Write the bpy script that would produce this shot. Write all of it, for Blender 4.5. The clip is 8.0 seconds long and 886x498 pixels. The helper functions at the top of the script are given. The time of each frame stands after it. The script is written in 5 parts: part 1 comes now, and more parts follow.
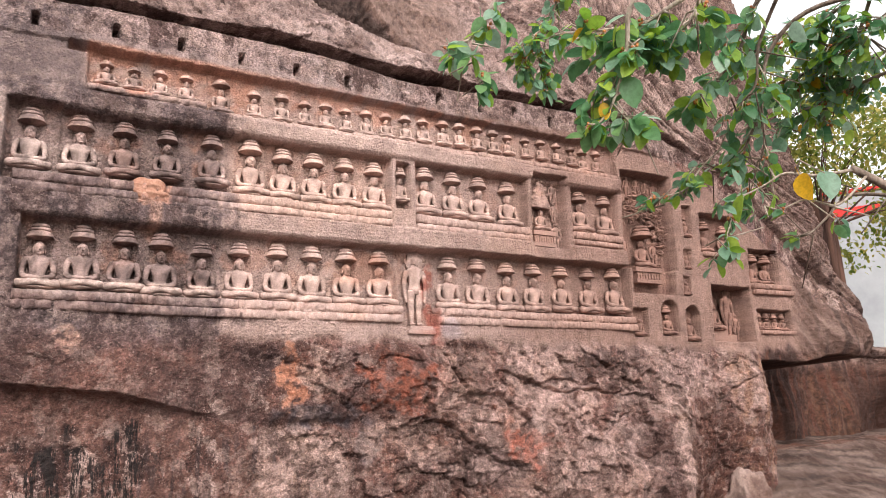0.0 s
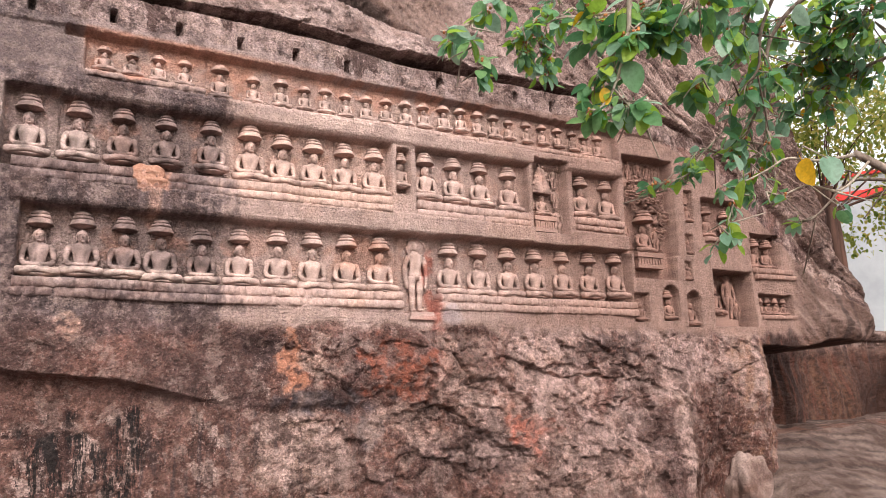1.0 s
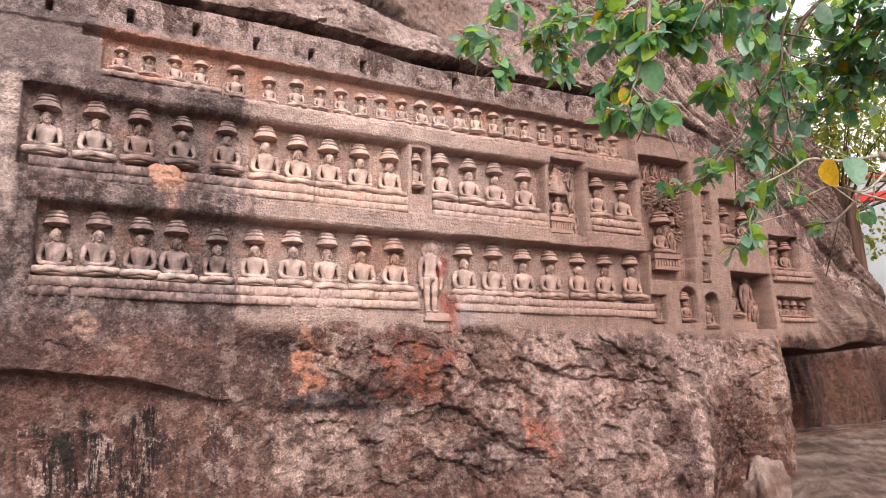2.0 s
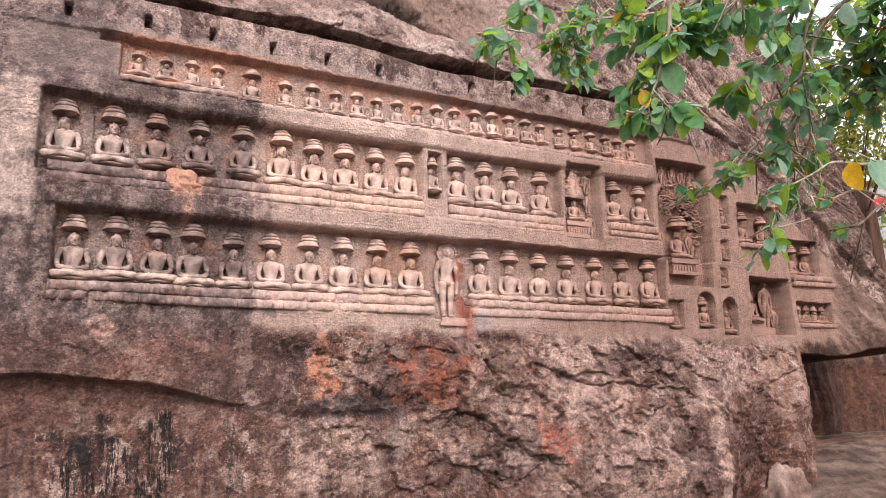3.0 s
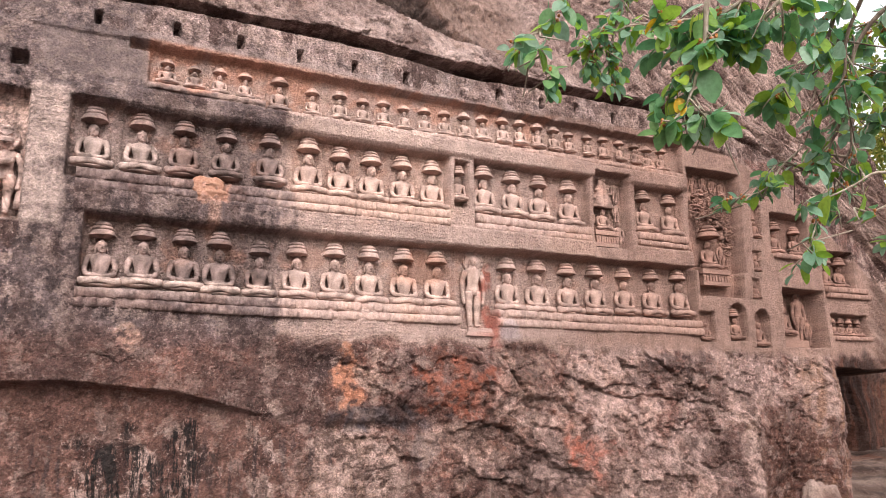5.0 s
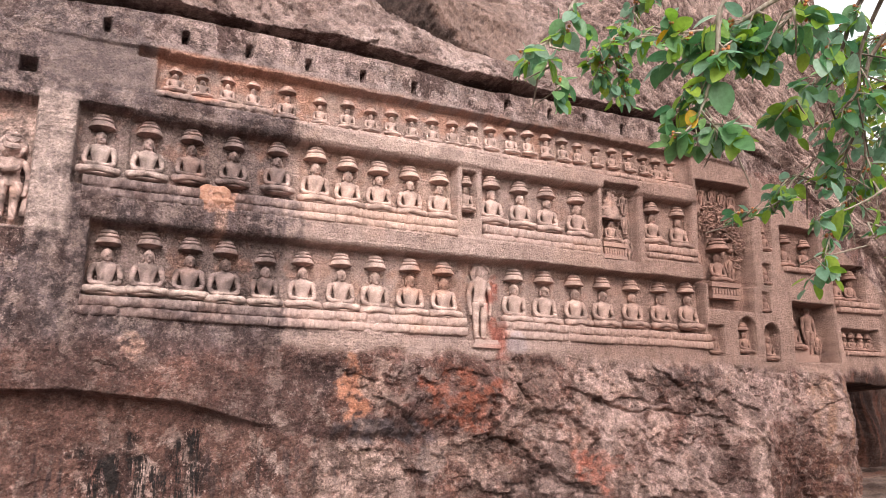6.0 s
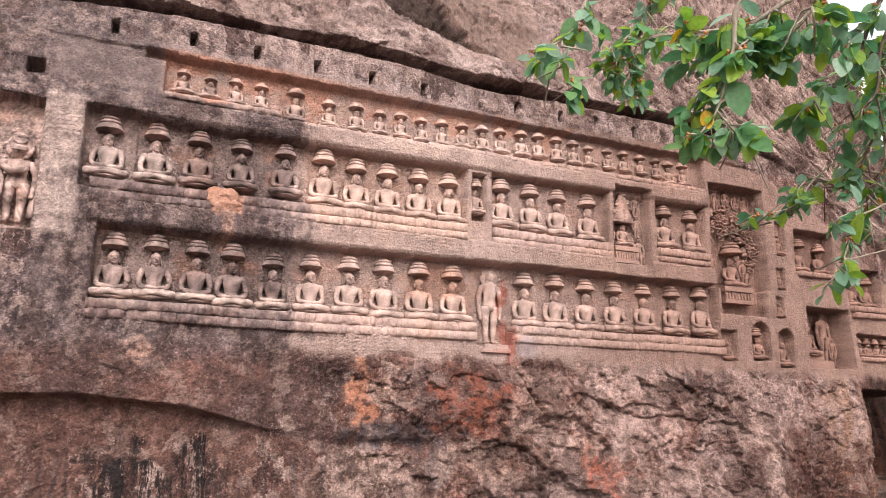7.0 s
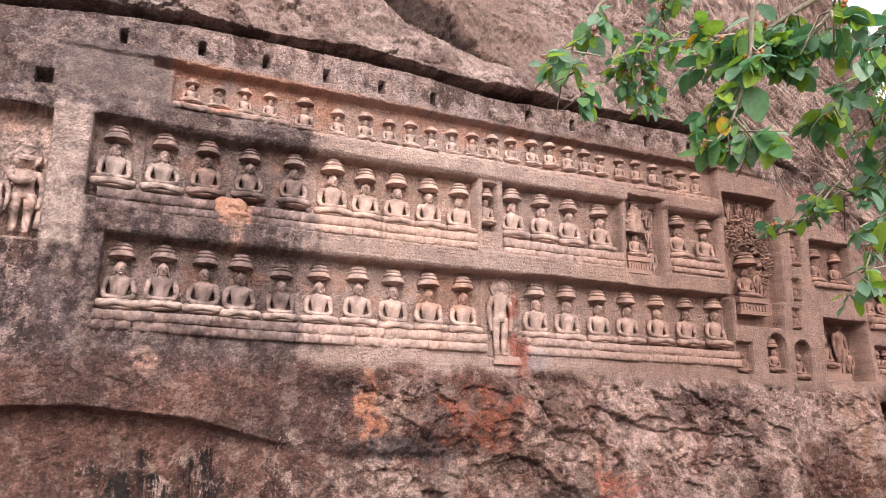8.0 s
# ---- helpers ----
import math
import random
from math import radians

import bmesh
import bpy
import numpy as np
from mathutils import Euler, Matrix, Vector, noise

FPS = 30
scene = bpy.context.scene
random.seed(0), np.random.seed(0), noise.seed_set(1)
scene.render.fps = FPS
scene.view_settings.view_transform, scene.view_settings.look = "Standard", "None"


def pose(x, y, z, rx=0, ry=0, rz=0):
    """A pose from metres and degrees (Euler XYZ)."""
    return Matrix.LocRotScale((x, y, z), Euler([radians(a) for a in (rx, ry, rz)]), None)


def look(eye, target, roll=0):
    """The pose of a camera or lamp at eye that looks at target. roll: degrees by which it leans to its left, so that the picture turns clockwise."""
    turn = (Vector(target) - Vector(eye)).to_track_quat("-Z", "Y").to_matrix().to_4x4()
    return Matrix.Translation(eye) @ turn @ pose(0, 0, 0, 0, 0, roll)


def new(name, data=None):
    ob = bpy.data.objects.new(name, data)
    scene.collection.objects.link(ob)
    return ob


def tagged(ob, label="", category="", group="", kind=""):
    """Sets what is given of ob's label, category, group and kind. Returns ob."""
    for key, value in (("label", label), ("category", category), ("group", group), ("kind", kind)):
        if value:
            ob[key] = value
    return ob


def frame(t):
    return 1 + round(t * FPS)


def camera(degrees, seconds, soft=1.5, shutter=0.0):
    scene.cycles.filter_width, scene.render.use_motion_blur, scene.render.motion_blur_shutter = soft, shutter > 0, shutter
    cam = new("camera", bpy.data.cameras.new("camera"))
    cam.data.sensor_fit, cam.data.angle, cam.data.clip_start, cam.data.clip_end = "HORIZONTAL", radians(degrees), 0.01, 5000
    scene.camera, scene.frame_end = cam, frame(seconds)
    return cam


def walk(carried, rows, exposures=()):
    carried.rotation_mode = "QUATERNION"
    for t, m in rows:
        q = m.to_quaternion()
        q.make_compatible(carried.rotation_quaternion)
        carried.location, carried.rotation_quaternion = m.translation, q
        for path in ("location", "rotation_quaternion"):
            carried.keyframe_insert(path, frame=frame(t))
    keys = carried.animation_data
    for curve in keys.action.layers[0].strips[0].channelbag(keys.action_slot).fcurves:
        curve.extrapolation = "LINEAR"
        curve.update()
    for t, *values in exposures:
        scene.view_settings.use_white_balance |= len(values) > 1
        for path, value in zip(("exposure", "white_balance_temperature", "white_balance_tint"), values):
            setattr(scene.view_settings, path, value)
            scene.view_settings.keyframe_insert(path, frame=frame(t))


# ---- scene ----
# camera
cam = camera(60.8, 8.0, 0.6)
PATH = [
    (0, (1.496, -6.153, 1.569), (2.497, -4.469, 1.969), -1.5),
    (0.5, (1.496, -6.147, 1.576), (2.503, -4.46, 1.952), -1.7),
    (1, (1.512, -6.147, 1.583), (2.512, -4.453, 1.943), -1.6),
    (1.5, (1.52, -6.133, 1.59), (2.504, -4.429, 1.947), -1.4),
    (3, (1.512, -6.072, 1.597), (2.448, -4.345, 1.972), -1.0),
    (3.5, (1.51, -6.054, 1.606), (2.429, -4.318, 1.981), -0.9),
    (4, (1.514, -6.024, 1.601), (2.416, -4.281, 1.982), -0.8),
    (4.5, (1.519, -6.008, 1.613), (2.407, -4.258, 1.998), -0.6),
    (6, (1.54, -5.958, 1.653), (2.401, -4.201, 2.071), 0.3),
    (6.5, (1.558, -5.923, 1.653), (2.404, -4.162, 2.077), 0.5),
    (7, (1.572, -5.894, 1.666), (2.409, -4.129, 2.093), 0.6),
    (7.5, (1.588, -5.864, 1.685), (2.414, -4.095, 2.122), 0.6),
    (8, (1.607, -5.82, 1.677), (2.417, -4.049, 2.133), 0.7),
]
walk(cam, [(t, look(eye, target, roll)) for t, eye, target, roll in PATH])

# ---- light ----
w = bpy.data.worlds.new("sky")
scene.world = w
w.use_nodes = True
nt = w.node_tree
sky = nt.nodes.new("ShaderNodeTexSky")
sky.sky_type = "NISHITA"
sky.sun_disc = False
SUN_EL, SUN_AZ = radians(38), radians(198)
sky.sun_elevation, sky.sun_rotation = SUN_EL, SUN_AZ
sky.dust_density, sky.ozone_density, sky.air_density = 8.0, 0.3, 0.9
haze = nt.nodes.new("ShaderNodeHueSaturation")
haze.inputs["Saturation"].default_value = 0.4
haze.inputs["Value"].default_value = 1.5
nt.links.new(sky.outputs[0], haze.inputs["Color"])
veil = nt.nodes.new("ShaderNodeMix")
veil.data_type = "RGBA"
veil.inputs[0].default_value = 0.5
veil.inputs[7].default_value = (8.5, 8.4, 8.35, 1)
nt.links.new(haze.outputs[0], veil.inputs[6])
nt.links.new(veil.outputs[2], nt.nodes["Background"].inputs[0])
nt.nodes["Background"].inputs[1].default_value = 0.15
sun_data = bpy.data.lights.new("sun", "SUN")
sun_data.energy, sun_data.angle, sun_data.color = 1.15, radians(30), (1.0, 0.97, 0.95)
sun = new("sun", sun_data)
sun_dir = Vector((math.sin(SUN_AZ) * math.cos(SUN_EL), math.cos(SUN_AZ) * math.cos(SUN_EL), math.sin(SUN_EL)))
sun.matrix_world = look(sun_dir * 40, (0, 0, 0))
scene.view_settings.exposure = 0.49

# ---- small tools ----
rng = np.random.default_rng(7)
PERM = rng.permutation(256)
PERM = np.concatenate([PERM, PERM])
GRAD = rng.uniform(0, 2 * np.pi, 256)


def pn(x, y, seed=0):
    """Gradient noise, about -0.7 to 0.7."""
    x, y = np.asarray(x, float) + seed * 17.31, np.asarray(y, float) + seed * 9.77
    xi, yi = np.floor(x).astype(int), np.floor(y).astype(int)
    xf, yf = x - xi, y - yi
    u, v = xf ** 3 * (xf * (xf * 6 - 15) + 10), yf ** 3 * (yf * (yf * 6 - 15) + 10)

    def g(ix, iy, dx, dy):
        a = GRAD[PERM[(PERM[ix & 255] + iy) & 255]]
        return np.cos(a) * dx + np.sin(a) * dy
    n0 = g(xi, yi, xf, yf) * (1 - u) + g(xi + 1, yi, xf - 1, yf) * u
    n1 = g(xi, yi + 1, xf, yf - 1) * (1 - u) + g(xi + 1, yi + 1, xf - 1, yf - 1) * u
    return n0 * (1 - v) + n1 * v


def fbm(x, y, octaves=4, seed=0, gain=0.5):
    total, amp = 0, 1.0
    for o in range(octaves):
        total = total + amp * pn(x * 2 ** o, y * 2 ** o, seed + o * 3)
        amp *= gain
    return total


def ridge(x, y, octaves=3, seed=0):
    total, amp = 0, 1.0
    for o in range(octaves):
        total = total + amp * (1 - np.abs(pn(x * 2 ** o, y * 2 ** o, seed + o * 5)) * 2.2)
        amp *= 0.5
    return total / 1.75


def cells(x, y, seed=0):
    """Broken facets: a random tilt and step for each cell, and the distance to the joint."""
    x, y = np.asarray(x, float), np.asarray(y, float)
    xi, yi = np.floor(x).astype(int), np.floor(y).astype(int)
    d1, d2, val = np.full(x.shape, 9.0), np.full(x.shape, 9.0), np.zeros(x.shape)
    for a in (-1, 0, 1):
        for b in (-1, 0, 1):
            h = PERM[(PERM[(xi + a + seed) & 255] + yi + b) & 255]
            h2, h3, h4 = PERM[h], PERM[h + 1], PERM[(h + 77) & 255]
            px, py = xi + a + 0.15 + 0.7 * h / 256, yi + b + 0.15 + 0.7 * h2 / 256
            d = np.hypot(x - px, y - py)
            near = d < d1
            d2 = np.where(near, d1, np.minimum(d2, d))
            tilt = (h3 / 128 - 1) + (x - px) * (h4 / 128 - 1) * 1.2 + (y - py) * (h2 / 128 - 1) * 1.2
            val = np.where(near, tilt, val)
            d1 = np.where(near, d, d1)
    return val, d2 - d1


def S(a, b, x):
    t = np.clip((x - a) / (b - a), 0, 1)
    return t * t * (3 - 2 * t)


def inside(x, z, x0, x1, z0, z1, soft=0.012):
    return S(x0 - soft, x0 + soft, x) * (1 - S(x1 - soft, x1 + soft, x)) * S(z0 - soft, z0 + soft, z) * (1 - S(z1 - soft, z1 + soft, z))


def blob(x, z, cx, cz, rx, rz, ragged=0.5, seed=0):
    d = np.hypot((x - cx) / rx, (z - cz) / rz) + ragged * fbm(x * 5, z * 5, 4, seed)
    return 1 - S(0.65, 1.1, d)


def poly(x, pts):
    return np.interp(x, [p[0] for p in pts], [p[1] for p in pts])


def mesh_of(name, verts, faces, material, smooth=True):
    me = bpy.data.meshes.new(name)
    me.from_pydata([tuple(v) for v in verts], [], faces)
    me.materials.append(material)
    me.polygons.foreach_set("use_smooth", [smooth] * len(me.polygons))
    me.update()
    return me


def paint(me, cols):
    """The stone's colour, point by point, with any shade painted into it."""
    at = me.attributes.new("stone_colour", "FLOAT_COLOR", "POINT")
    flat = np.ones((len(me.vertices), 4), np.float32)
    flat[:, :cols.shape[1]] = cols
    at.data.foreach_set("color", flat.ravel())


def child(ob, parent):
    ob.parent = parent
    return ob


class Shape:
    """Gathers lofts, tubes and ellipsoids into one mesh."""

    def __init__(self):
        self.v, self.f = [], []

    def loft(self, rings, n=12, caps=True):
        base = len(self.v)
        for cx, cy, cz, rx, ry in rings:
            for k in range(n):
                a = 2 * math.pi * k / n
                self.v.append((cx + rx * math.cos(a), cy + ry * math.sin(a), cz))
        for r in range(len(rings) - 1):
            for k in range(n):
                a, b = base + r * n + k, base + r * n + (k + 1) % n
                self.f.append((a, b, b + n, a + n))
        if caps:
            self.f.append(tuple(base + k for k in reversed(range(n))))
            self.f.append(tuple(base + (len(rings) - 1) * n + k for k in range(n)))

    def ball(self, c, r, n=12, m=8):
        rings = []
        for i in range(m + 1):
            a = math.pi * (0.04 + 0.92 * i / m) - math.pi / 2
            rings.append((c[0], c[1], c[2] + r[2] * math.sin(a), r[0] * math.cos(a), r[1] * math.cos(a)))
        self.loft(rings, n)

    def tube(self, pts, radii, n=8):
        base = len(self.v)
        pts = [Vector(p) for p in pts]
        for i, p in enumerate(pts):
            d = (pts[min(i + 1, len(pts) - 1)] - pts[max(i - 1, 0)]).normalized()
            side = d.cross(Vector((0.13, 0.2, 0.97)) if abs(d.z) < 0.9 else Vector((1, 0.1, 0))).normalized()
            up = side.cross(d)
            for k in range(n):
                a = 2 * math.pi * k / n
                self.v.append(tuple(p + (side * math.cos(a) + up * math.sin(a)) * radii[i]))
        for r in range(len(pts) - 1):
            for k in range(n):
                a, b = base + r * n + k, base + r * n + (k + 1) % n
                self.f.append((a, b, b + n, a + n))
        self.f.append(tuple(base + k for k in reversed(range(n))))
        self.f.append(tuple(base + (len(pts) - 1) * n + k for k in range(n)))

    def block(self, x0, x1, y0, y1, z0, z1):
        b = len(self.v)
        for z in (z0, z1):
            self.v += [(x0, y0, z), (x1, y0, z), (x1, y1, z), (x0, y1, z)]
        for q in ((3, 2, 1, 0), (4, 5, 6, 7), (0, 1, 5, 4), (1, 2, 6, 5), (2, 3, 7, 6), (3, 0, 4, 7)):
            self.f.append(tuple(b + k for k in q))

    def scaled(self, sx, sy, sz, wear=0.003, seed=0.0):
        out = []
        for v in self.v:
            p = Vector((v[0] * sx, v[1] * sy, v[2] * sz))
            p += noise.noise_vector(p * 26 + Vector((seed, seed * 2, 0))) * wear
            out.append(p)
        self.v = out
        return self


def smooth_path(pts, steps=4):
    out = []
    for i in range(len(pts) - 1):
        p0, p1, p2, p3 = (Vector(pts[max(i - 1, 0)]), Vector(pts[i]), Vector(pts[i + 1]), Vector(pts[min(i + 2, len(pts) - 1)]))
        for k in range(steps):
            t = k / steps
            out.append(0.5 * ((2 * p1) + (p2 - p0) * t + (2 * p0 - 5 * p1 + 4 * p2 - p3) * t * t + (3 * p1 - p0 - 3 * p2 + p3) * t ** 3))
    out.append(Vector(pts[-1]))
    return out


# ---- materials ----
def material(name, rough=0.9):
    m = bpy.data.materials.new(name)
    m.use_nodes = True
    bsdf = m.node_tree.nodes["Principled BSDF"]
    bsdf.inputs["Roughness"].default_value = rough
    bsdf.inputs["Specular IOR Level"].default_value = 0.25
    return m, m.node_tree, bsdf


def noise_node(tree, scale, detail=6, rough=0.6, stretch=(1, 1, 1)):
    geo = tree.nodes.new("ShaderNodeNewGeometry")
    mp = tree.nodes.new("ShaderNodeMapping")
    mp.inputs["Scale"].default_value = stretch
    n = tree.nodes.new("ShaderNodeTexNoise")
    n.inputs["Scale"].default_value, n.inputs["Detail"].default_value, n.inputs["Roughness"].default_value = scale, detail, rough
    tree.links.new(geo.outputs["Position"], mp.inputs["Vector"])
    tree.links.new(mp.outputs["Vector"], n.inputs["Vector"])
    return n


def ramp(tree, source, stops):
    r = tree.nodes.new("ShaderNodeValToRGB")
    while len(r.color_ramp.elements) < len(stops):
        r.color_ramp.elements.new(0.5)
    for e, (p, c) in zip(r.color_ramp.elements, stops):
        e.position, e.color = p, (*c, 1) if len(c) == 3 else c
    tree.links.new(source, r.inputs["Fac"])
    return r


def blend(tree, mode, fac, a, b):
    m = tree.nodes.new("ShaderNodeMix")
    m.data_type, m.blend_type = "RGBA", mode
    for sock, val in ((m.inputs[0], fac), (m.inputs[6], a), (m.inputs[7], b)):
        if isinstance(val, (float, int)):
            sock.default_value = val
        elif isinstance(val, tuple):
            sock.default_value = (*val, 1)
        else:
            tree.links.new(val, sock)
    return m.outputs[2]


def stone_material(name, grain, bump):
    m, t, bsdf = material(name, 0.92)
    at = t.nodes.new("ShaderNodeAttribute")
    at.attribute_name = "stone_colour"
    fine = noise_node(t, 70, 8, 0.8, (0.8, 1, 1.4))
    speck = noise_node(t, 240, 3, 0.7)
    big = noise_node(t, 2.3, 7, 0.65)
    drip = noise_node(t, 11, 8, 0.75, (1, 1, 0.2))
    crust = noise_node(t, 3.4, 14, 0.62, (1, 1, 0.75))
    lichen = noise_node(t, 5.5, 14, 0.64)

    tame = t.nodes.new("ShaderNodeMath")
    tame.operation = "MINIMUM"
    tame.inputs[1].default_value = 1.0
    t.links.new(at.outputs["Alpha"], tame.inputs[0])
    soot = t.nodes.new("ShaderNodeMath")
    soot.operation = "SUBTRACT"
    soot.use_clamp = True
    soot.inputs[1].default_value = 1.0
    t.links.new(at.outputs["Alpha"], soot.inputs[0])
    fleck = noise_node(t, 26, 10, 0.78, (0.9, 1, 1.1))
    pale = noise_node(t, 34, 9, 0.8)
    run = noise_node(t, 9, 13, 0.8, (1.6, 1, 0.22))

    def share(source, lo, hi, k, where=None):
        r = ramp(t, source.outputs["Fac"], [(lo, (0, 0, 0)), (hi, (k, k, k))])
        mul = t.nodes.new("ShaderNodeMath")
        mul.operation = "MULTIPLY"
        t.links.new(r.outputs["Color"], mul.inputs[0])
        t.links.new(where or tame.outputs[0], mul.inputs[1])
        return mul.outputs[0]
    c = blend(t, "MIX", share(lichen, 0.52, 0.55, 0.6), at.outputs["Color"], (0.44, 0.32, 0.285))
    c = blend(t, "MIX", share(crust, 0.52, 0.54, 0.78), c, (0.062, 0.03, 0.026))
    c = blend(t, "MIX", share(pale, 0.56, 0.58, 0.55), c, (0.5, 0.38, 0.345))
    c = blend(t, "MIX", share(fleck, 0.575, 0.59, 0.6), c, (0.055, 0.03, 0.027))
    c = blend(t, "MIX", share(run, 0.5, 0.52, 0.96, soot.outputs[0]), c, (0.018, 0.014, 0.014))
    def coarse(low, high):
        """Strong on wild rock, faint on dressed stone."""
        k = t.nodes.new("ShaderNodeMath")
        k.operation = "MULTIPLY_ADD"
        k.use_clamp = True
        k.inputs[1].default_value, k.inputs[2].default_value = (high - low) * grain, low * grain
        t.links.new(tame.outputs[0], k.inputs[0])
        return k.outputs[0]
    # broken facets of slightly different tone, with open hairline joints between them
    swirl = noise_node(t, 4.5, 6, 0.65)
    where = t.nodes.new("ShaderNodeNewGeometry")
    warp = t.nodes.new("ShaderNodeVectorMath")
    warp.operation = "MULTIPLY_ADD"
    warp.inputs[1].default_value = (0.22, 0.22, 0.3)
    t.links.new(swirl.outputs["Color"], warp.inputs[0])
    t.links.new(where.outputs["Position"], warp.inputs[2])

    def voronoi(scale, feature):
        v = t.nodes.new("ShaderNodeTexVoronoi")
        v.feature = feature
        v.inputs["Scale"].default_value = scale
        t.links.new(warp.outputs[0], v.inputs["Vector"])
        return v
    facet = voronoi(11, "F1")
    tint = t.nodes.new("ShaderNodeSeparateColor")
    t.links.new(facet.outputs["Color"], tint.inputs[0])
    uneven = t.nodes.new("ShaderNodeMath")
    uneven.operation = "MULTIPLY"
    uneven.inputs[1].default_value = 0.75
    t.links.new(tame.outputs[0], uneven.inputs[0])
    c = blend(t, "MULTIPLY", uneven.outputs[0], c, ramp(t, tint.outputs[0], [(0.0, (0.7, 0.66, 0.66)), (0.5, (1, 0.98, 0.98)), (1.0, (1.3, 1.3, 1.32))]).outputs["Color"])
    joint = voronoi(5.5, "DISTANCE_TO_EDGE")
    line = ramp(t, joint.outputs["Distance"], [(0.0, (1, 1, 1)), (0.02, (0, 0, 0))])
    broken = ramp(t, big.outputs["Fac"], [(0.47, (0, 0, 0)), (0.56, (0.8, 0.8, 0.8))])
    both = t.nodes.new("ShaderNodeMath")
    both.operation = "MULTIPLY"
    t.links.new(line.outputs["Color"], both.inputs[0])
    t.links.new(broken.outputs["Color"], both.inputs[1])
    seam = t.nodes.new("ShaderNodeMath")
    seam.operation = "MULTIPLY"
    t.links.new(both.outputs[0], seam.inputs[0])
    t.links.new(tame.outputs[0], seam.inputs[1])
    c = blend(t, "MIX", seam.outputs[0], c, (0.05, 0.03, 0.027))
    c = blend(t, "MULTIPLY", coarse(0.36, 0.8), c, ramp(t, fine.outputs["Fac"], [(0.42, (0.42, 0.38, 0.37)), (0.5, (1, 1, 1)), (0.58, (1.4, 1.38, 1.37))]).outputs["Color"])
    c = blend(t, "MULTIPLY", coarse(0.3, 0.5), c, ramp(t, speck.outputs["Fac"], [(0.42, (0.45, 0.42, 0.42)), (0.5, (1, 1, 1)), (0.58, (1.45, 1.45, 1.45))]).outputs["Color"])
    c = blend(t, "MULTIPLY", 0.4, c, ramp(t, big.outputs["Fac"], [(0.33, (0.62, 0.56, 0.54)), (0.52, (1, 1, 1)), (0.7, (1.2, 1.14, 1.08))]).outputs["Color"])
    c = blend(t, "MULTIPLY", coarse(0.25, 0.6), c, ramp(t, drip.outputs["Fac"], [(0.38, (0.45, 0.4, 0.39)), (0.5, (1, 1, 1)), (0.66, (1.18, 1.15, 1.12))]).outputs["Color"])
    t.links.new(c, bsdf.inputs["Base Color"])
    mid = noise_node(t, 13, 12, 0.74, (0.8, 1, 1.2))
    pits = t.nodes.new("ShaderNodeTexVoronoi")
    pits.inputs["Scale"].default_value = 55
    geo = t.nodes.new("ShaderNodeNewGeometry")
    t.links.new(geo.outputs["Position"], pits.inputs["Vector"])
    normal = None
    for source, strength, reach in ((tint.outputs[0], 0.5, 0.02), (joint.outputs["Distance"], 0.6, 0.02), (mid.outputs["Fac"], 0.9, 0.04), (pits.outputs["Distance"], 0.9, 0.01), (fine.outputs["Fac"], 0.7, 0.012)):
        b = t.nodes.new("ShaderNodeBump")
        b.inputs["Strength"].default_value, b.inputs["Distance"].default_value = strength * bump, reach
        t.links.new(source, b.inputs["Height"])
        if normal:
            t.links.new(normal, b.inputs["Normal"])
        normal = b.outputs["Normal"]
    t.links.new(normal, bsdf.inputs["Normal"])
    return m


ROCK = stone_material("weathered_granite", 1.0, 1.0)
CARVED = stone_material("carved_granite", 0.6, 0.4)


def leaf_material(name, low, high):
    m, t, bsdf = material(name, 0.38)
    bsdf.inputs["Specular IOR Level"].default_value = 0.5
    info = t.nodes.new("ShaderNodeObjectInfo")
    geo = t.nodes.new("ShaderNodeNewGeometry")
    add = t.nodes.new("ShaderNodeMath")
    add.operation = "ADD"
    t.links.new(info.outputs["Random"], add.inputs[0])
    t.links.new(geo.outputs["Random Per Island"], add.inputs[1])
    fr = t.nodes.new("ShaderNodeMath")
    fr.operation = "FRACT"
    t.links.new(add.outputs[0], fr.inputs[0])
    mixed = [tuple(a * (1 - k) + b * k for a, b in zip(low, high)) for k in (0, 0.35, 1)]
    r = ramp(t, fr.outputs[0], [(0.0, mixed[0]), (0.6, mixed[1]), (1.0, mixed[2])])
    n = noise_node(t, 40, 4, 0.6)
    c = blend(t, "MULTIPLY", 0.5, r.outputs["Color"], ramp(t, n.outputs["Fac"], [(0.35, (0.6, 0.6, 0.55)), (0.6, (1.1, 1.1, 1.1))]).outputs["Color"])
    t.links.new(c, bsdf.inputs["Base Color"])
    tr = t.nodes.new("ShaderNodeBsdfTranslucent")
    t.links.new(c, tr.inputs["Color"])
    mx = t.nodes.new("ShaderNodeMixShader")
    mx.inputs[0].default_value = 0.58
    out = t.nodes["Material Output"]
    t.links.new(bsdf.outputs[0], mx.inputs[1])
    t.links.new(tr.outputs[0], mx.inputs[2])
    t.links.new(mx.outputs[0], out.inputs["Surface"])
    return m


LEAF_GREEN = leaf_material("green_leaf", (0.085, 0.24, 0.115), (0.3, 0.52, 0.2))
LEAF_PALE = leaf_material("pale_leaf", (0.18, 0.35, 0.23), (0.4, 0.56, 0.42))
LEAF_LIME = leaf_material("lime_leaf", (0.2, 0.37, 0.04), (0.44, 0.56, 0.09))
LEAF_YELLOW = leaf_material("yellow_leaf", (0.75, 0.42, 0.02), (0.85, 0.5, 0.03))
LEAF_FAR = leaf_material("far_leaf", (0.12, 0.19, 0.03), (0.5, 0.42, 0.1))


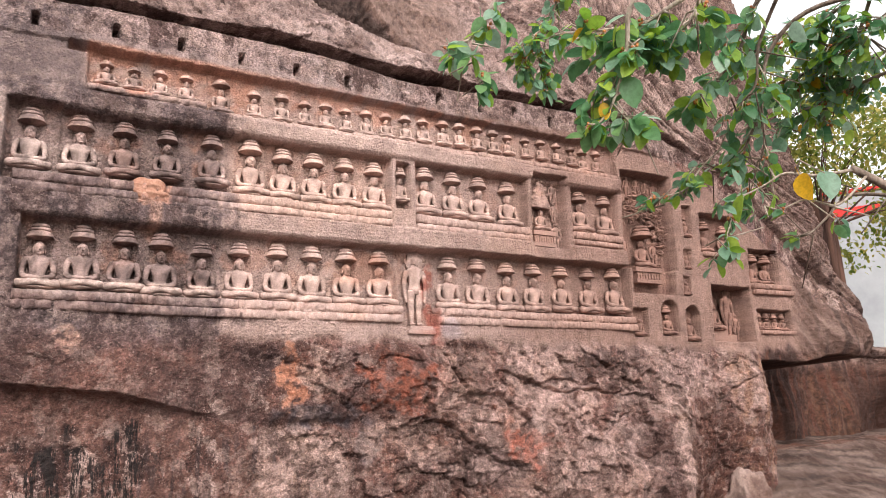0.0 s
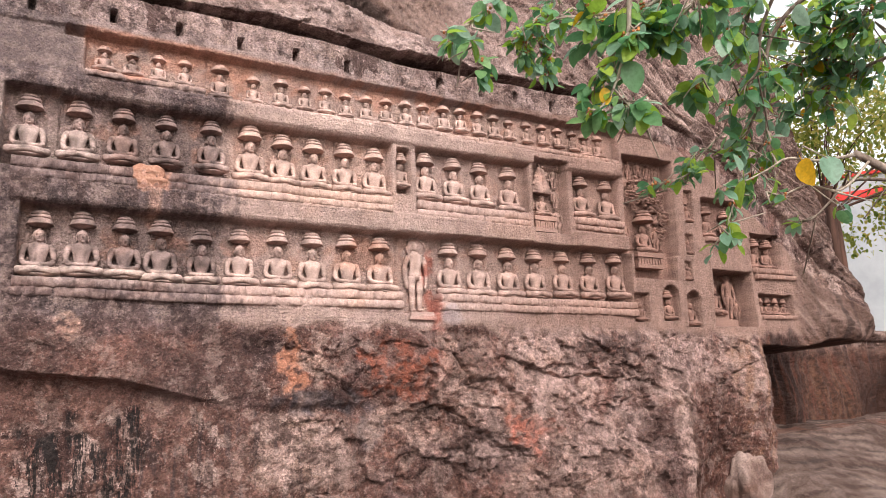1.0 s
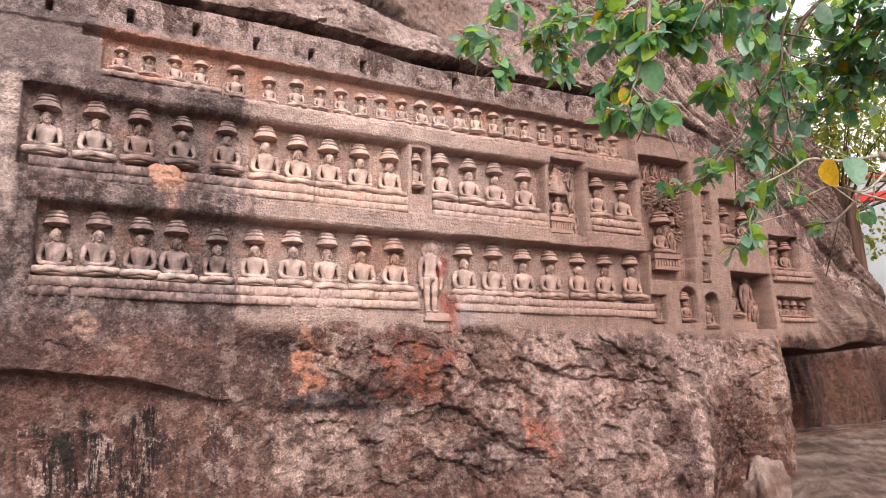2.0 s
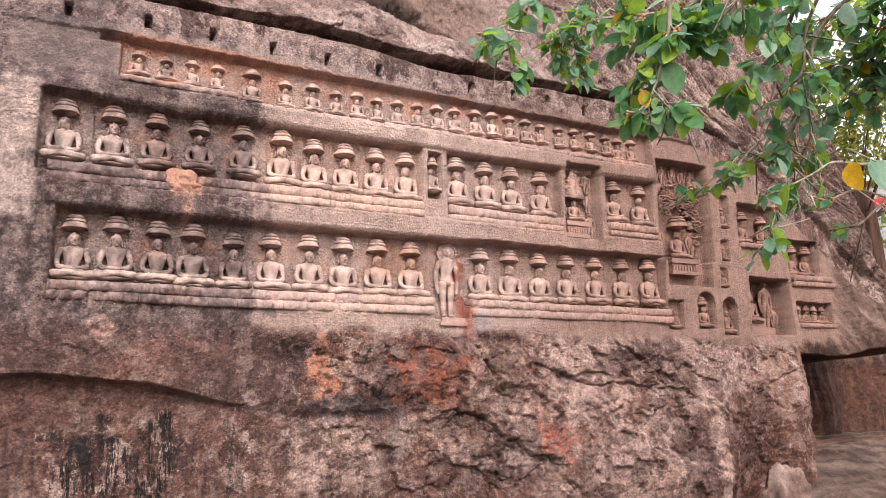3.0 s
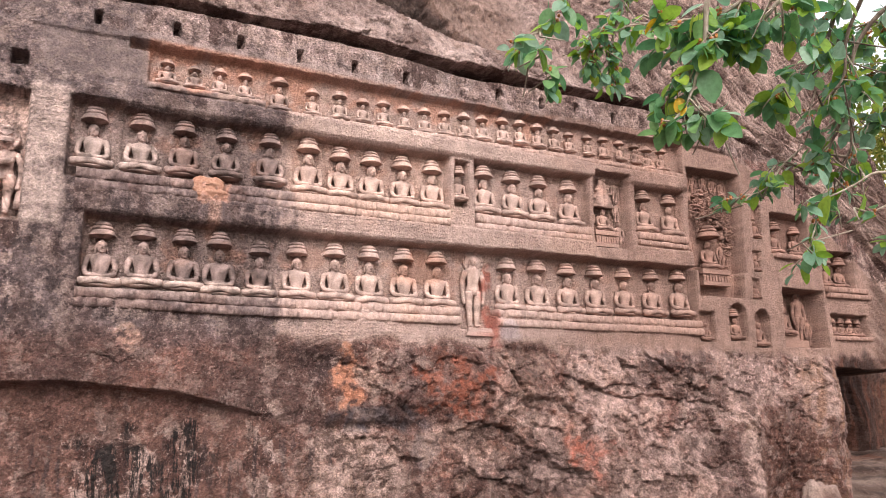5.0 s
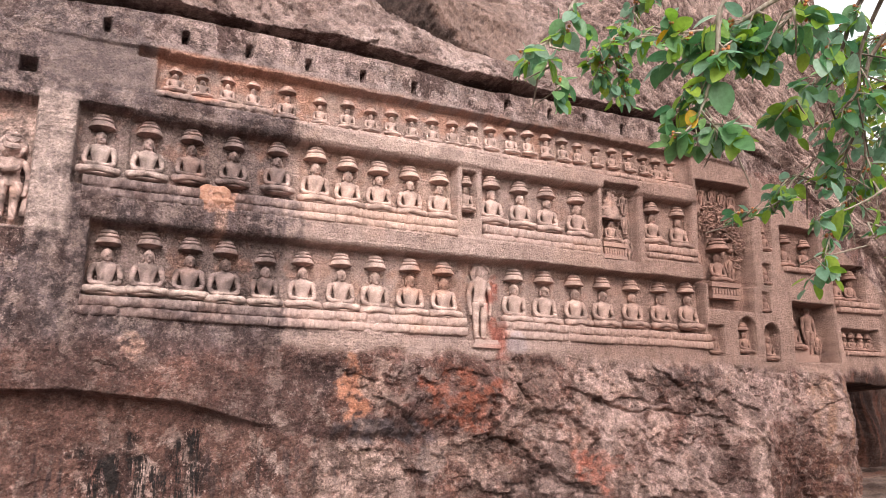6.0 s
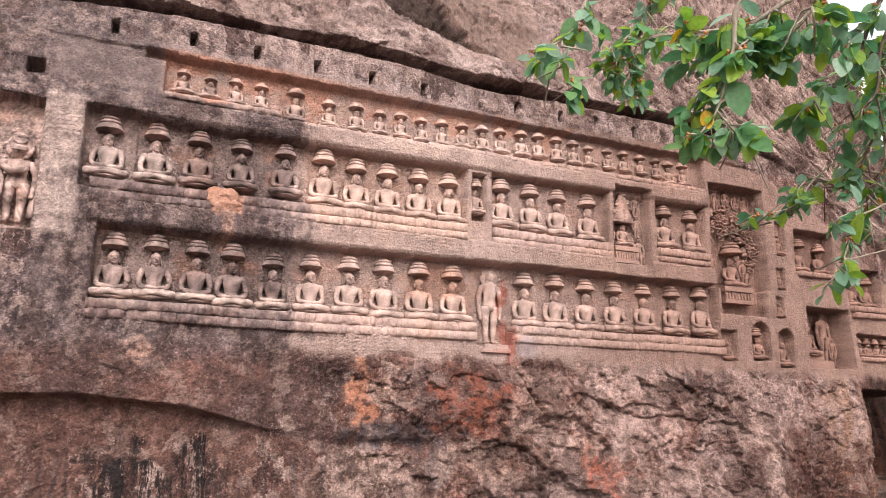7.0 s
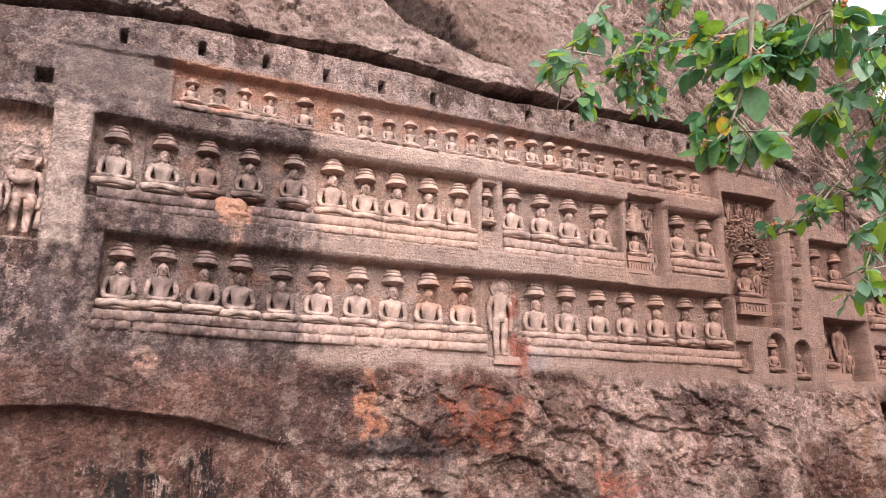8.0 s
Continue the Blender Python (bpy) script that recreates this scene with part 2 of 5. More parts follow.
def plain(name, low, high, scale, rough=0.85, stretch=(1, 1, 1), bump=0.4):
    m, t, bsdf = material(name, rough)
    n = noise_node(t, scale, 8, 0.65, stretch)
    r = ramp(t, n.outputs["Fac"], [(0.35, low), (0.65, high)])
    t.links.new(r.outputs["Color"], bsdf.inputs["Base Color"])
    b = t.nodes.new("ShaderNodeBump")
    b.inputs["Strength"].default_value, b.inputs["Distance"].default_value = bump, 0.01
    t.links.new(n.outputs["Fac"], b.inputs["Height"])
    t.links.new(b.outputs["Normal"], bsdf.inputs["Normal"])
    return m


BARK = plain("twig_bark", (0.1, 0.07, 0.055), (0.28, 0.22, 0.18), 30, 0.9, (1, 1, 0.3), 0.6)
BARK_PALE = plain("pale_twig_bark", (0.22, 0.17, 0.13), (0.42, 0.36, 0.3), 40, 0.85, (1, 1, 0.3), 0.5)
LIME = plain("white_limewash", (0.33, 0.34, 0.36), (0.4, 0.41, 0.43), 1.5, 0.8)
RED_PAINT = plain("red_paint", (0.55, 0.03, 0.03), (0.68, 0.06, 0.05), 3, 0.6)
FIG = plain("fig_fruit", (0.3, 0.1, 0.04), (0.5, 0.2, 0.07), 40, 0.6)

# ---- colours of the stone ----
PINK = (0.56, 0.43, 0.385)
BROWN = (0.205, 0.12, 0.1)
DARK = (0.078, 0.057, 0.058)
GREY = (0.185, 0.145, 0.147)
PALE = (0.5, 0.39, 0.335)
OCHRE = (0.6, 0.3, 0.2)
RED = (0.42, 0.12, 0.07)
BLACK = (0.022, 0.018, 0.018)
BLUE = (0.16, 0.155, 0.17)

LEDGE_LINE = [(-3, 1.97), (1.0, 1.75), (1.55, 1.77), (2.0, 1.72), (2.3, 1.69), (2.9, 1.53), (3.35, 1.48), (3.9, 1.45), (4.6, 1.45), (5.5, 1.37), (6.2, 1.3)]
GROOVE = [(-3, 4.45), (0.73, 4.66), (1.28, 4.73), (2.0, 4.78), (2.8, 4.79), (3.4, 4.79), (4.1, 4.77), (4.65, 4.71), (5.0, 4.71), (5.6, 4.75), (7.0, 4.77), (8.1, 4.72), (8.6, 4.6)]
BROW = [(-3, 4.5), (0.73, 4.7), (1.28, 4.77), (2.0, 4.82), (3.4, 4.84), (4.65, 4.76), (5.6, 4.8), (7.0, 4.82), (8.0, 4.76), (8.5, 4.64), (9.05, 4.42), (9.83, 3.92), (10.6, 3.4), (11.1, 3.05), (11.6, 2.75), (12.2, 2.45), (14, 2.2)]

SLAB = [(-3, 9.5), (3.0, 6.3), (3.6, 5.75), (3.93, 5.42), (4.42, 5.22), (5.0, 5.04), (5.6, 4.95), (8, 4.9), (14, 4.9)]


def facets(x, z):
    """Flat broken faces at three sizes, for the rock below the carvings."""
    w1, w2 = fbm(x * 3, z * 3, 4, 60), fbm(x * 3, z * 3, 4, 62)
    return (cells(x * 1.7 + 0.35 * w1, z * 2.3 + 0.5 * w2, 3), cells(x * 4.2 + 0.5 * w2, z * 5.2 + 0.5 * w1, 9), cells(x * 10 + 0.7 * w1, z * 12 + 0.7 * w2, 21))


def stone_colour(x, z, deep):
    """The colour of the cliff at a place; deep: 1 where the chisel cut back into fresh stone."""
    x, z, deep = np.asarray(x, float), np.asarray(z, float), np.asarray(deep, float)
    n1, n2, n3 = fbm(x * 1.3, z * 1.3, 5, 11), fbm(x * 4, z * 4, 5, 21), fbm(x * 14, z * 14, 4, 31)
    zb = poly(x, BROW)
    col = np.ones(x.shape + (3,)) * np.array(BROWN)

    def lay(c, m):
        m = np.clip(m, 0, 1)[..., None]
        col[:] = col * (1 - m) + np.array(c) * m

    lay(GREY, S(-0.1, 0.35, n1 + 0.5 * n2) * 0.6)
    # the dressed face
    face = S(2.05, 2.2, z + 0.1 * n2) * (1 - S(zb - 0.35, zb - 0.3, z)) * S(1.1, 1.25, x)
    lay(PINK, face * 0.92)
    lay((0.56, 0.40, 0.33), face * S(0.05, 0.4, n1) * 0.5)
    # slope above the brow
    above = S(zb - 0.02, zb + 0.05, z)
    lay((0.4, 0.305, 0.275), above * 0.9)
    lay((0.5, 0.4, 0.37), above * (1 - S(5.6, 6.4, x + n1)) * S(2.9, 3.6, x) * 0.6)
    lay((0.2, 0.125, 0.1), above * S(0.0, 0.3, n2 + 0.3 * n1) * 0.5)
    lay((0.5, 0.38, 0.33), above * S(6.3, 8.3, x) * 0.8)
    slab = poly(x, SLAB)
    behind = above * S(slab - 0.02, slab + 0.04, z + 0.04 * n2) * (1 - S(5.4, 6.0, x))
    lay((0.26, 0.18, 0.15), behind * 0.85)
    # shade under the overhang behind the slab, painted as a dark band
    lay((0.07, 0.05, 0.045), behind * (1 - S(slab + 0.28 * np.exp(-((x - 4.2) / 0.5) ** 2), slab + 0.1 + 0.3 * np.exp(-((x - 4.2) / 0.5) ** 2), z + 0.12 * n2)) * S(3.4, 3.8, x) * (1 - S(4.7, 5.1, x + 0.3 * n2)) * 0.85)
    stria = pn((x * 0.65 + z * 0.76) * 16, (x * 0.76 - z * 0.65) * 1.3, 5)
    lay((0.15, 0.1, 0.085), above * S(6.0, 7.6, x) * S(0.12, 0.3, stria) * 0.6)
    hair = np.minimum(np.abs(pn((x * 0.65 + z * 0.76) * 9 + 0.4 * fbm(x * 4, z * 4, 5, 52), (x * 0.76 - z * 0.65) * 0.6, 67)) * 1.4, np.abs(pn((x * 0.65 + z * 0.76) * 20 + 0.3 * n2, (x * 0.76 - z * 0.65) * 1.0, 68)) * 1.2)
    lay((0.06, 0.036, 0.03), above * S(6.0, 7.4, x) * (1 - S(0.02, 0.11, hair)) * 0.85)
    # lip with the post holes
    lip = S(4.38, 4.42, z) * (1 - above)
    lay((0.44, 0.35, 0.33), lip * 0.9)
    lay(DARK, lip * S(-0.05, 0.25, n2 + 0.2 * (1.9 - x)) * 0.65)
    lay((0.14, 0.095, 0.08), lip * S(4.7, 5.3, x) * S(-0.35, 0.1, n2) * 0.75)
    lay((0.42, 0.36, 0.34), lip * blob(x, z, 4.3, 4.62, 0.8, 0.14, 0.8, 3) * 0.55)
    # dark water patina over the upper and left part
    edge = 3.12 + 0.05 * np.sin(z * 5) + 0.22 * n2 + 0.12 * n3 + 0.12 * pn(x * 14, z * 2, 49)
    patina = (1 - S(edge - 0.06, edge + 0.06, x)) * S(1.95, 2.1, z + 0.1 * n2) * (1 - S(4.05, 4.12, z))
    lay(GREY, patina * (0.9 - 0.5 * deep))
    lay(DARK, patina * S(-0.4, 0.2, n2 + 0.35 * n1) * (0.85 - 0.55 * deep))
    lay(DARK, patina * deep * S(2.1, 2.25, x) * (1 - S(3.0, 3.15, x)) * 0.45)
    lay((0.34, 0.27, 0.25), patina * (1 - deep) * S(0.1, 0.45, n3 + 0.5 * n2) * 0.5)
    topleft = (1 - S(1.85, 2.0, x)) * S(3.86, 4.0, z + 0.15 * n2)
    lay((0.21, 0.168, 0.168), topleft * 0.9)
    lay((0.3, 0.24, 0.22), topleft * S(0.05, 0.4, n3 + 0.4 * n2) * 0.6)
    pillar = inside(x, z, 1.15, 1.43, 2.9, 3.95, 0.03)
    lay((0.56, 0.45, 0.41), pillar * 0.95 * S(-0.6, 0.0, n2 + 0.5 * (z - 3.0)))
    lay(PINK, inside(x, z, -2, 1.16, 2.9, 3.89, 0.01) * 0.95)
    lay(DARK, inside(x, z, 1.95, 3.05, 3.88, 4.06, 0.02) * S(-0.1, 0.3, n2 + 0.6 * n3) * 0.3)
    # ochre wash in the top row, orange repair lower down
    lay(OCHRE, inside(x, z, 1.94, 7.5, 4.07, 4.45, 0.02) * (1 - S(2.6, 4.6, x + 0.8 * n2)) * S(-0.5, 0.3, n2 + 2.5 * (z - 4.25)) * 0.75 * (1 - 0.75 * S(1.05, 1.2, deep)))
    lay((0.62, 0.46, 0.38), inside(x, z, 1.94, 7.5, 4.05, 4.3, 0.03) * S(0.0, 0.4, -n2) * 0.5)
    lay(OCHRE, inside(x, z, 3.2, 6.0, 4.2, 4.45, 0.03) * S(0.0, 0.3, n2) * 0.4)
    lay((0.5, 0.29, 0.215), inside(x + 0.05 * n3, z + 0.05 * n3, 2.36, 2.61, 3.18, 3.35, 0.02) * S(-0.6, -0.1, n3) * 0.95)
    lay((0.55, 0.36, 0.29), inside(x, z, 2.46, 2.55, 2.98, 3.2, 0.02) * 0.8)
    lay((0.64, 0.47, 0.39), inside(x, z, 3.15, 4.62, 3.2, 3.42, 0.05) * 0.6)
    lay((0.62, 0.44, 0.36), deep * inside(x, z, 3.1, 4.6, 3.3, 3.9, 0.05) * 0.5)
    lay((0.46, 0.23, 0.15), deep * S(0.0, 0.35, n2 + 0.3 * n1) * 0.35 * (1 - 0.7 * S(1.05, 1.2, deep)))
    lay((0.62, 0.48, 0.42), S(1.05, 1.2, deep) * S(3.1, 3.3, x) * (1 - S(5.0, 7.5, x)) * 0.45)
    lay((0.5, 0.29, 0.21), deep * blob(x, z, 4.4, 2.8, 0.4, 0.2, 0.6, 4) * 0.6)
    # face browned to the right, its dimmer light put into the colour
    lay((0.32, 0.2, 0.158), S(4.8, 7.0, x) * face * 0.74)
    lay((0.64, 0.5, 0.44), inside(x, z, 3.05, 4.9, 3.92, 4.07, 0.03) * S(-0.3, 0.2, n2) * 0.6)
    lay((0.55, 0.44, 0.39), deep * inside(x, z, 1.5, 3.0, 2.42, 2.545, 0.012) * 0.75)
    lay((0.5, 0.41, 0.37), deep * inside(x, z, 1.5, 2.1, 3.36, 3.6, 0.03) * 0.6)
    # browner stone at the right end, the tree's shade painted into it
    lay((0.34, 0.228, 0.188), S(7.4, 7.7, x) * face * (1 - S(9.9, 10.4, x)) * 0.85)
    # recesses there get a darker brown for the shade inside them
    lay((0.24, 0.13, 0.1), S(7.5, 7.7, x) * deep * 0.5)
    # red stain beside the standing figure
    lay((0.4, 0.12, 0.085), inside(x, z, 4.97 + 0.05 * np.sin(z * 9), 5.1, 1.7, 2.9, 0.03) * S(-0.35, 0.05, n2) * 0.8)
    lay((0.46, 0.4, 0.42), blob(x, z, 5.22, 2.25, 0.12, 0.12, 0.5, 8) * 0.6)
    # lower rock
    low = 1 - S(2.05, 2.2, z + 0.1 * n2)
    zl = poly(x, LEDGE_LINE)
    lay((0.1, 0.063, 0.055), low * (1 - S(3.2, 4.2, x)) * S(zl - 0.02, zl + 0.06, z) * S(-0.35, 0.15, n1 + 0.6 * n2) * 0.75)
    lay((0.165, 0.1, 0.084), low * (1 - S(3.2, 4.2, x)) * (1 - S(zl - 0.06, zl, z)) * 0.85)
    lay((0.3, 0.2, 0.165), low * (1 - S(4.2, 5.0, x)) * (1 - S(zl - 0.06, zl, z)) * S(0.1, 0.4, pn(x * 13, z * 2.5, 48) + 0.5 * n3) * 0.4)
    lay((0.5, 0.385, 0.335), low * S(4.8, 5.3, x) * (1 - S(7.2, 7.9, x)) * S(-0.35, 0.1, n1 + 0.5 * n2) * 0.85)
    lay((0.43, 0.33, 0.3), low * blob(x, z, 8.1, 1.98, 0.75, 0.28, 0.5, 9) * 0.7)
    lay(DARK, blob(x, z, 7.15, 1.93, 0.5, 0.2, 1.2, 5) * S(-0.4, 0.0, n3 + n2) * low * 0.75)
    lay(DARK, blob(x, z, 7.3, 1.35, 0.3, 0.35, 1.5, 15) * S(-0.3, 0.1, n3) * low * 0.6)
    # small hollow filled dark, its shade put into the colour
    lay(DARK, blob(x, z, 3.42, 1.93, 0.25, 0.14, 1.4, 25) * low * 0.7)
    lay((0.46, 0.27, 0.2), blob(x, z, 3.68, 1.86, 0.14, 0.3, 0.9, 6) * S(-0.45, 0.0, n3) * 0.8)
    lay((0.34, 0.13, 0.08), blob(x, z, 3.72, 1.78, 0.1, 0.22, 1.1, 16) * S(-0.4, 0.1, n3) * 0.6)
    lay((0.24, 0.1, 0.07), blob(x, z, 4.7, 1.74, 0.5, 0.24, 1.2, 7) * S(-0.4, 0.15, n3) * 0.85)
    lay((0.36, 0.2, 0.15), blob(x, z, 4.75, 1.25, 0.5, 0.25, 1.2, 17) * S(-0.4, 0.2, n3) * 0.6)
    lay((0.36, 0.13, 0.09), blob(x, z, 6.02, 1.17, 0.26, 0.18, 1.1, 18) * S(-0.4, 0.1, n3) * 0.75)
    lay((0.5, 0.32, 0.28), blob(x, z, 6.12, 1.1, 0.16, 0.13, 1.1, 19) * 0.55)
    lay((0.4, 0.18, 0.12), blob(x, z, 5.75, 1.48, 0.12, 0.3, 0.8, 20) * 0.5)
    lay(BLUE, blob(x, z, 3.9, 1.48, 0.45, 0.1, 0.8, 12) * 0.85)
    lay(BLUE, blob(x, z, 4.32, 1.25, 0.12, 0.28, 0.8, 13) * 0.7)
    lay((0.42, 0.34, 0.28), blob(x, z, 3.75, 1.05, 0.5, 0.38, 0.7, 14) * 0.6)
    # wide hollow near the foot, darkened in colour for its shade
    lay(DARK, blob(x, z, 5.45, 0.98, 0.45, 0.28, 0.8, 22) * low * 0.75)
    lay((0.46, 0.32, 0.26), blob(x, z, 1.95, 2.09, 0.11, 0.09, 1.1, 23) * S(-0.4, 0.1, n3) * 0.8)
    lay((0.44, 0.34, 0.27), low * S(7.95, 8.05, x + 0.08 * n2 + 0.12 * (z - 1)) * (1 - S(8.15, 8.25, x + 0.08 * n2 + 0.12 * (z - 1))) * 0.7)
    streak = pn(x * 24, z * 2.4, 40) + 0.5 * n3
    tar = np.clip(blob(x, z, 1.95, 1.12, 0.36, 0.34, 0.9, 41) + blob(x, z, 2.4, 1.1, 0.2, 0.4, 0.9, 42) + 0.5 * blob(x, z, 2.95, 1.15, 0.12, 0.4, 0.9, 45), 0, 1)
    lay(BLACK, tar * S(-0.05, 0.12, streak) * 0.6)
    lay(DARK, low * S(0.18, 0.3, pn(x * 21, z * 2.0, 43) + 0.3 * n3) * (1 - S(3.5, 5, x)) * (1 - S(1.25, 1.5, z)) * 0.85)
    lay(DARK, low * S(0.1, 0.35, n2 + 0.5 * pn(x * 6, z * 1.5, 46)) * S(5.5, 6.5, x) * 0.55)
    # right foot: brown streaks, also darkened for the shade low down
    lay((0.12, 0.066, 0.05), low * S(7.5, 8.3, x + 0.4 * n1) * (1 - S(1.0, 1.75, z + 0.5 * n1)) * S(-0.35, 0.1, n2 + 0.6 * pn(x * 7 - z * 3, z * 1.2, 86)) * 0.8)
    lay((0.46, 0.36, 0.32), low * S(7.6, 7.9, x) * (1 - S(9.4, 9.7, x)) * S(1.0, 1.5, z + 0.4 * n2) * S(-0.4, 0.1, n2 + n1) * 0.75)
    lay((0.33, 0.21, 0.14), low * S(8.9, 9.2, x + 0.2 * n2) * (1 - S(9.6, 9.7, x)) * S(-0.1, 0.2, pn(x * 9 - z * 3, z * 1.4, 87)) * 0.7)
    # shade of the slanting undercut, painted along its own outline
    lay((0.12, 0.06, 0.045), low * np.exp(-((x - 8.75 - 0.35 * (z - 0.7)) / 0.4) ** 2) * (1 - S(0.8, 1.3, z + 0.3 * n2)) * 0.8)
    # cave walls: drip streaks, and the cave's shade put into the colour
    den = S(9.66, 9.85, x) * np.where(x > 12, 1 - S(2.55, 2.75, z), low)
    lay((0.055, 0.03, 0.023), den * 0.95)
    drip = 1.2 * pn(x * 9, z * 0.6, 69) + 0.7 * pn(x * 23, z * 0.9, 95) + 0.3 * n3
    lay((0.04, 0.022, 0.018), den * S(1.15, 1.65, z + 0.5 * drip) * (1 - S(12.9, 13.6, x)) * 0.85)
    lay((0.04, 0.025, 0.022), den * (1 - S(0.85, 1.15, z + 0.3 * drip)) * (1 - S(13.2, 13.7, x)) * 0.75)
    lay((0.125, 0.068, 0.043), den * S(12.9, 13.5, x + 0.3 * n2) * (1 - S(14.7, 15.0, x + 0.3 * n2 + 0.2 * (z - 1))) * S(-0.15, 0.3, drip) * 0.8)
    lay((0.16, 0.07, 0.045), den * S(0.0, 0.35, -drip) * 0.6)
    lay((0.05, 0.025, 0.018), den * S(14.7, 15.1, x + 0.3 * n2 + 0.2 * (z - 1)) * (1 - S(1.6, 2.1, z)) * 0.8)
    lay((0.16, 0.105, 0.085), S(10.3, 10.7, x) * S(1.9, 2.1, z) * 0.9)
    lay((0.38, 0.28, 0.24), S(10.3, 10.7, x) * S(1.9, 2.1, z) * S(0.0, 0.25, pn(x * 5 + z * 4, z * 1.2 - x, 97)) * 0.45)
    lay((0.06, 0.04, 0.035), S(10.6, 11.0, x) * S(1.8, 2.0, z) * (1 - S(3.2, 3.6, z)) * S(0.0, 0.25, pn(x * 9, z * 1.2, 77)) * 0.75)
    # strong stains and some painted shade that lie over all the rest
    jag = S(-0.3, 0.05, n3 + 0.4 * n2)
    plume = blob(x, z, 3.67, 1.86, 0.13, 0.3, 1.0, 6)
    lay((0.5, 0.26, 0.17), plume * jag * 0.85)
    lay((0.5, 0.4, 0.34), blob(x, z, 3.85, 1.88, 0.12, 0.22, 1.3, 80) * jag * 0.6)
    rust = blob(x, z, 4.75, 1.72, 0.5, 0.26, 1.1, 7)
    lay((0.3, 0.115, 0.075), rust * jag * 0.8)
    rust2 = blob(x, z, 6.03, 1.17, 0.27, 0.19, 1.1, 18)
    lay((0.46, 0.2, 0.15), rust2 * jag * 0.8)
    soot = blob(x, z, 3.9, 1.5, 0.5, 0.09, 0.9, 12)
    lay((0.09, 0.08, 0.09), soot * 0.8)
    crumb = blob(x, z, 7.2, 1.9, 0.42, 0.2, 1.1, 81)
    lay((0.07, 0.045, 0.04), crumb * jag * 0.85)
    # second dark coat in the wide hollow, painted shade again
    hollow_shade = blob(x, z, 5.45, 0.95, 0.4, 0.22, 1.0, 82)
    lay((0.07, 0.04, 0.035), hollow_shade * 0.75)
    wedge = blob(x, z, 6.5, 1.42, 0.62, 0.35, 1.0, 83)
    lay((0.52, 0.4, 0.36), wedge * jag * 0.6)
    lay((0.45, 0.33, 0.27), low * blob(x, z, 5.25, 1.75, 0.16, 0.32, 0.9, 84) * 0.6)
    bleached = low * blob(x, z, 6.1, 1.72, 1.15, 0.4, 0.9, 85)
    lay((0.57, 0.44, 0.385), bleached * S(-0.35, 0.1, n2 + 0.5 * n3) * (1 - 0.7 * crumb) * (1 - 0.6 * rust2) * 0.65)
    (ca, ja), (cb, jb), (cc, jc) = facets(x, z)
    chips = low * S(3.0, 3.8, x) * (1 - S(9.5, 9.7, x))
    lay((0.54, 0.44, 0.41), chips * S(4.6, 5.2, x) * (1 - S(7.5, 7.9, x)) * S(-0.35, 0.25, cb + 0.5 * cc + n2) * S(0.65, 1.1, z + 0.5 * n1) * (1 - 0.8 * crumb) * (1 - 0.8 * rust2) * 0.6)
    lay((0.11, 0.066, 0.055), chips * (1 - S(0.0, 0.025 + 0.03 * np.clip(n2, 0, 1), np.minimum(ja, jb * 1.6))) * S(-0.2, 0.2, n1 + n2) * 0.6)
    lay((0.1, 0.055, 0.044), chips * S(0.35, 0.8, ca - 0.6 * cb + n2) * 0.65)
    # brown streaks over the undercut, with its shade put into the colour
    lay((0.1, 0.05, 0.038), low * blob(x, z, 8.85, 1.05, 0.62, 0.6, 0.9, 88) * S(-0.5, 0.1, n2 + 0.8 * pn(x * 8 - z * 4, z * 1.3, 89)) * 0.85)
    lay((0.52, 0.42, 0.38), low * blob(x, z, 8.0 , 1.1, 0.16, 1.0, 0.45, 93) * S(-0.5, 0.0, n3 + n2) * 0.75)
    lay((0.5, 0.41, 0.39), low * blob(x, z, 8.35, 1.85, 0.4, 0.3, 0.7, 94) * 0.45)
    lay((0.54, 0.44, 0.4), blob(x, z, 3.8, 1.08, 0.5, 0.36, 0.6, 14) * S(-0.6, 0.0, n2 + 0.5 * n3) * 0.75)
    lay((0.5, 0.4, 0.35), blob(x, z, 4.65, 1.2, 0.4, 0.3, 0.8, 96) * S(-0.5, 0.1, n2 + 0.5 * n3) * 0.65)
    col[:] = col * (1 + low[..., None] * np.array((0.04, -0.05, -0.07)))
    kept = np.clip(plume + rust + rust2 + soot + crumb + hollow_shade + 0.7 * wedge + 0.45 * bleached, 0, 1)
    n4 = fbm(x * 45, z * 45, 2, 33)
    rough = 0.4 + 0.6 * (1 - face) + 0.5 * patina
    col *= np.clip(1 + rough * (0.55 * n3 + 0.6 * n4) + 0.2 * n2, 0.3, 1.8)[..., None]
    wild = np.clip(1 - face * (1 - 0.5 * patina) - 0.3 * deep, 0.08, 1)
    wild *= (1 - 0.8 * behind) * (1 - 0.7 * kept) * (1 - 0.55 * low * (1 - S(3.0, 4.0, x)))
    wild *= 1 - 0.45 * low * S(3.4, 4.2, x)
    wild *= (1 - 0.85 * low * S(9.6, 9.8, x)) * (1 - 0.4 * above) * (1 - 0.35 * topleft)
    wild *= 1 - 0.8 * np.clip(pillar + inside(x, z, -2, 1.16, 2.9, 3.89, 0.01), 0, 1)
    thick = np.clip(tar * 4, 0, 1)
    wild = wild * (1 - thick) + thick + np.clip(1.33 * (tar - 0.25), 0, 1)
    return np.concatenate([np.clip(col * np.array((0.84, 0.782, 0.785)), 0.01, 0.75), wild[..., None]], -1)


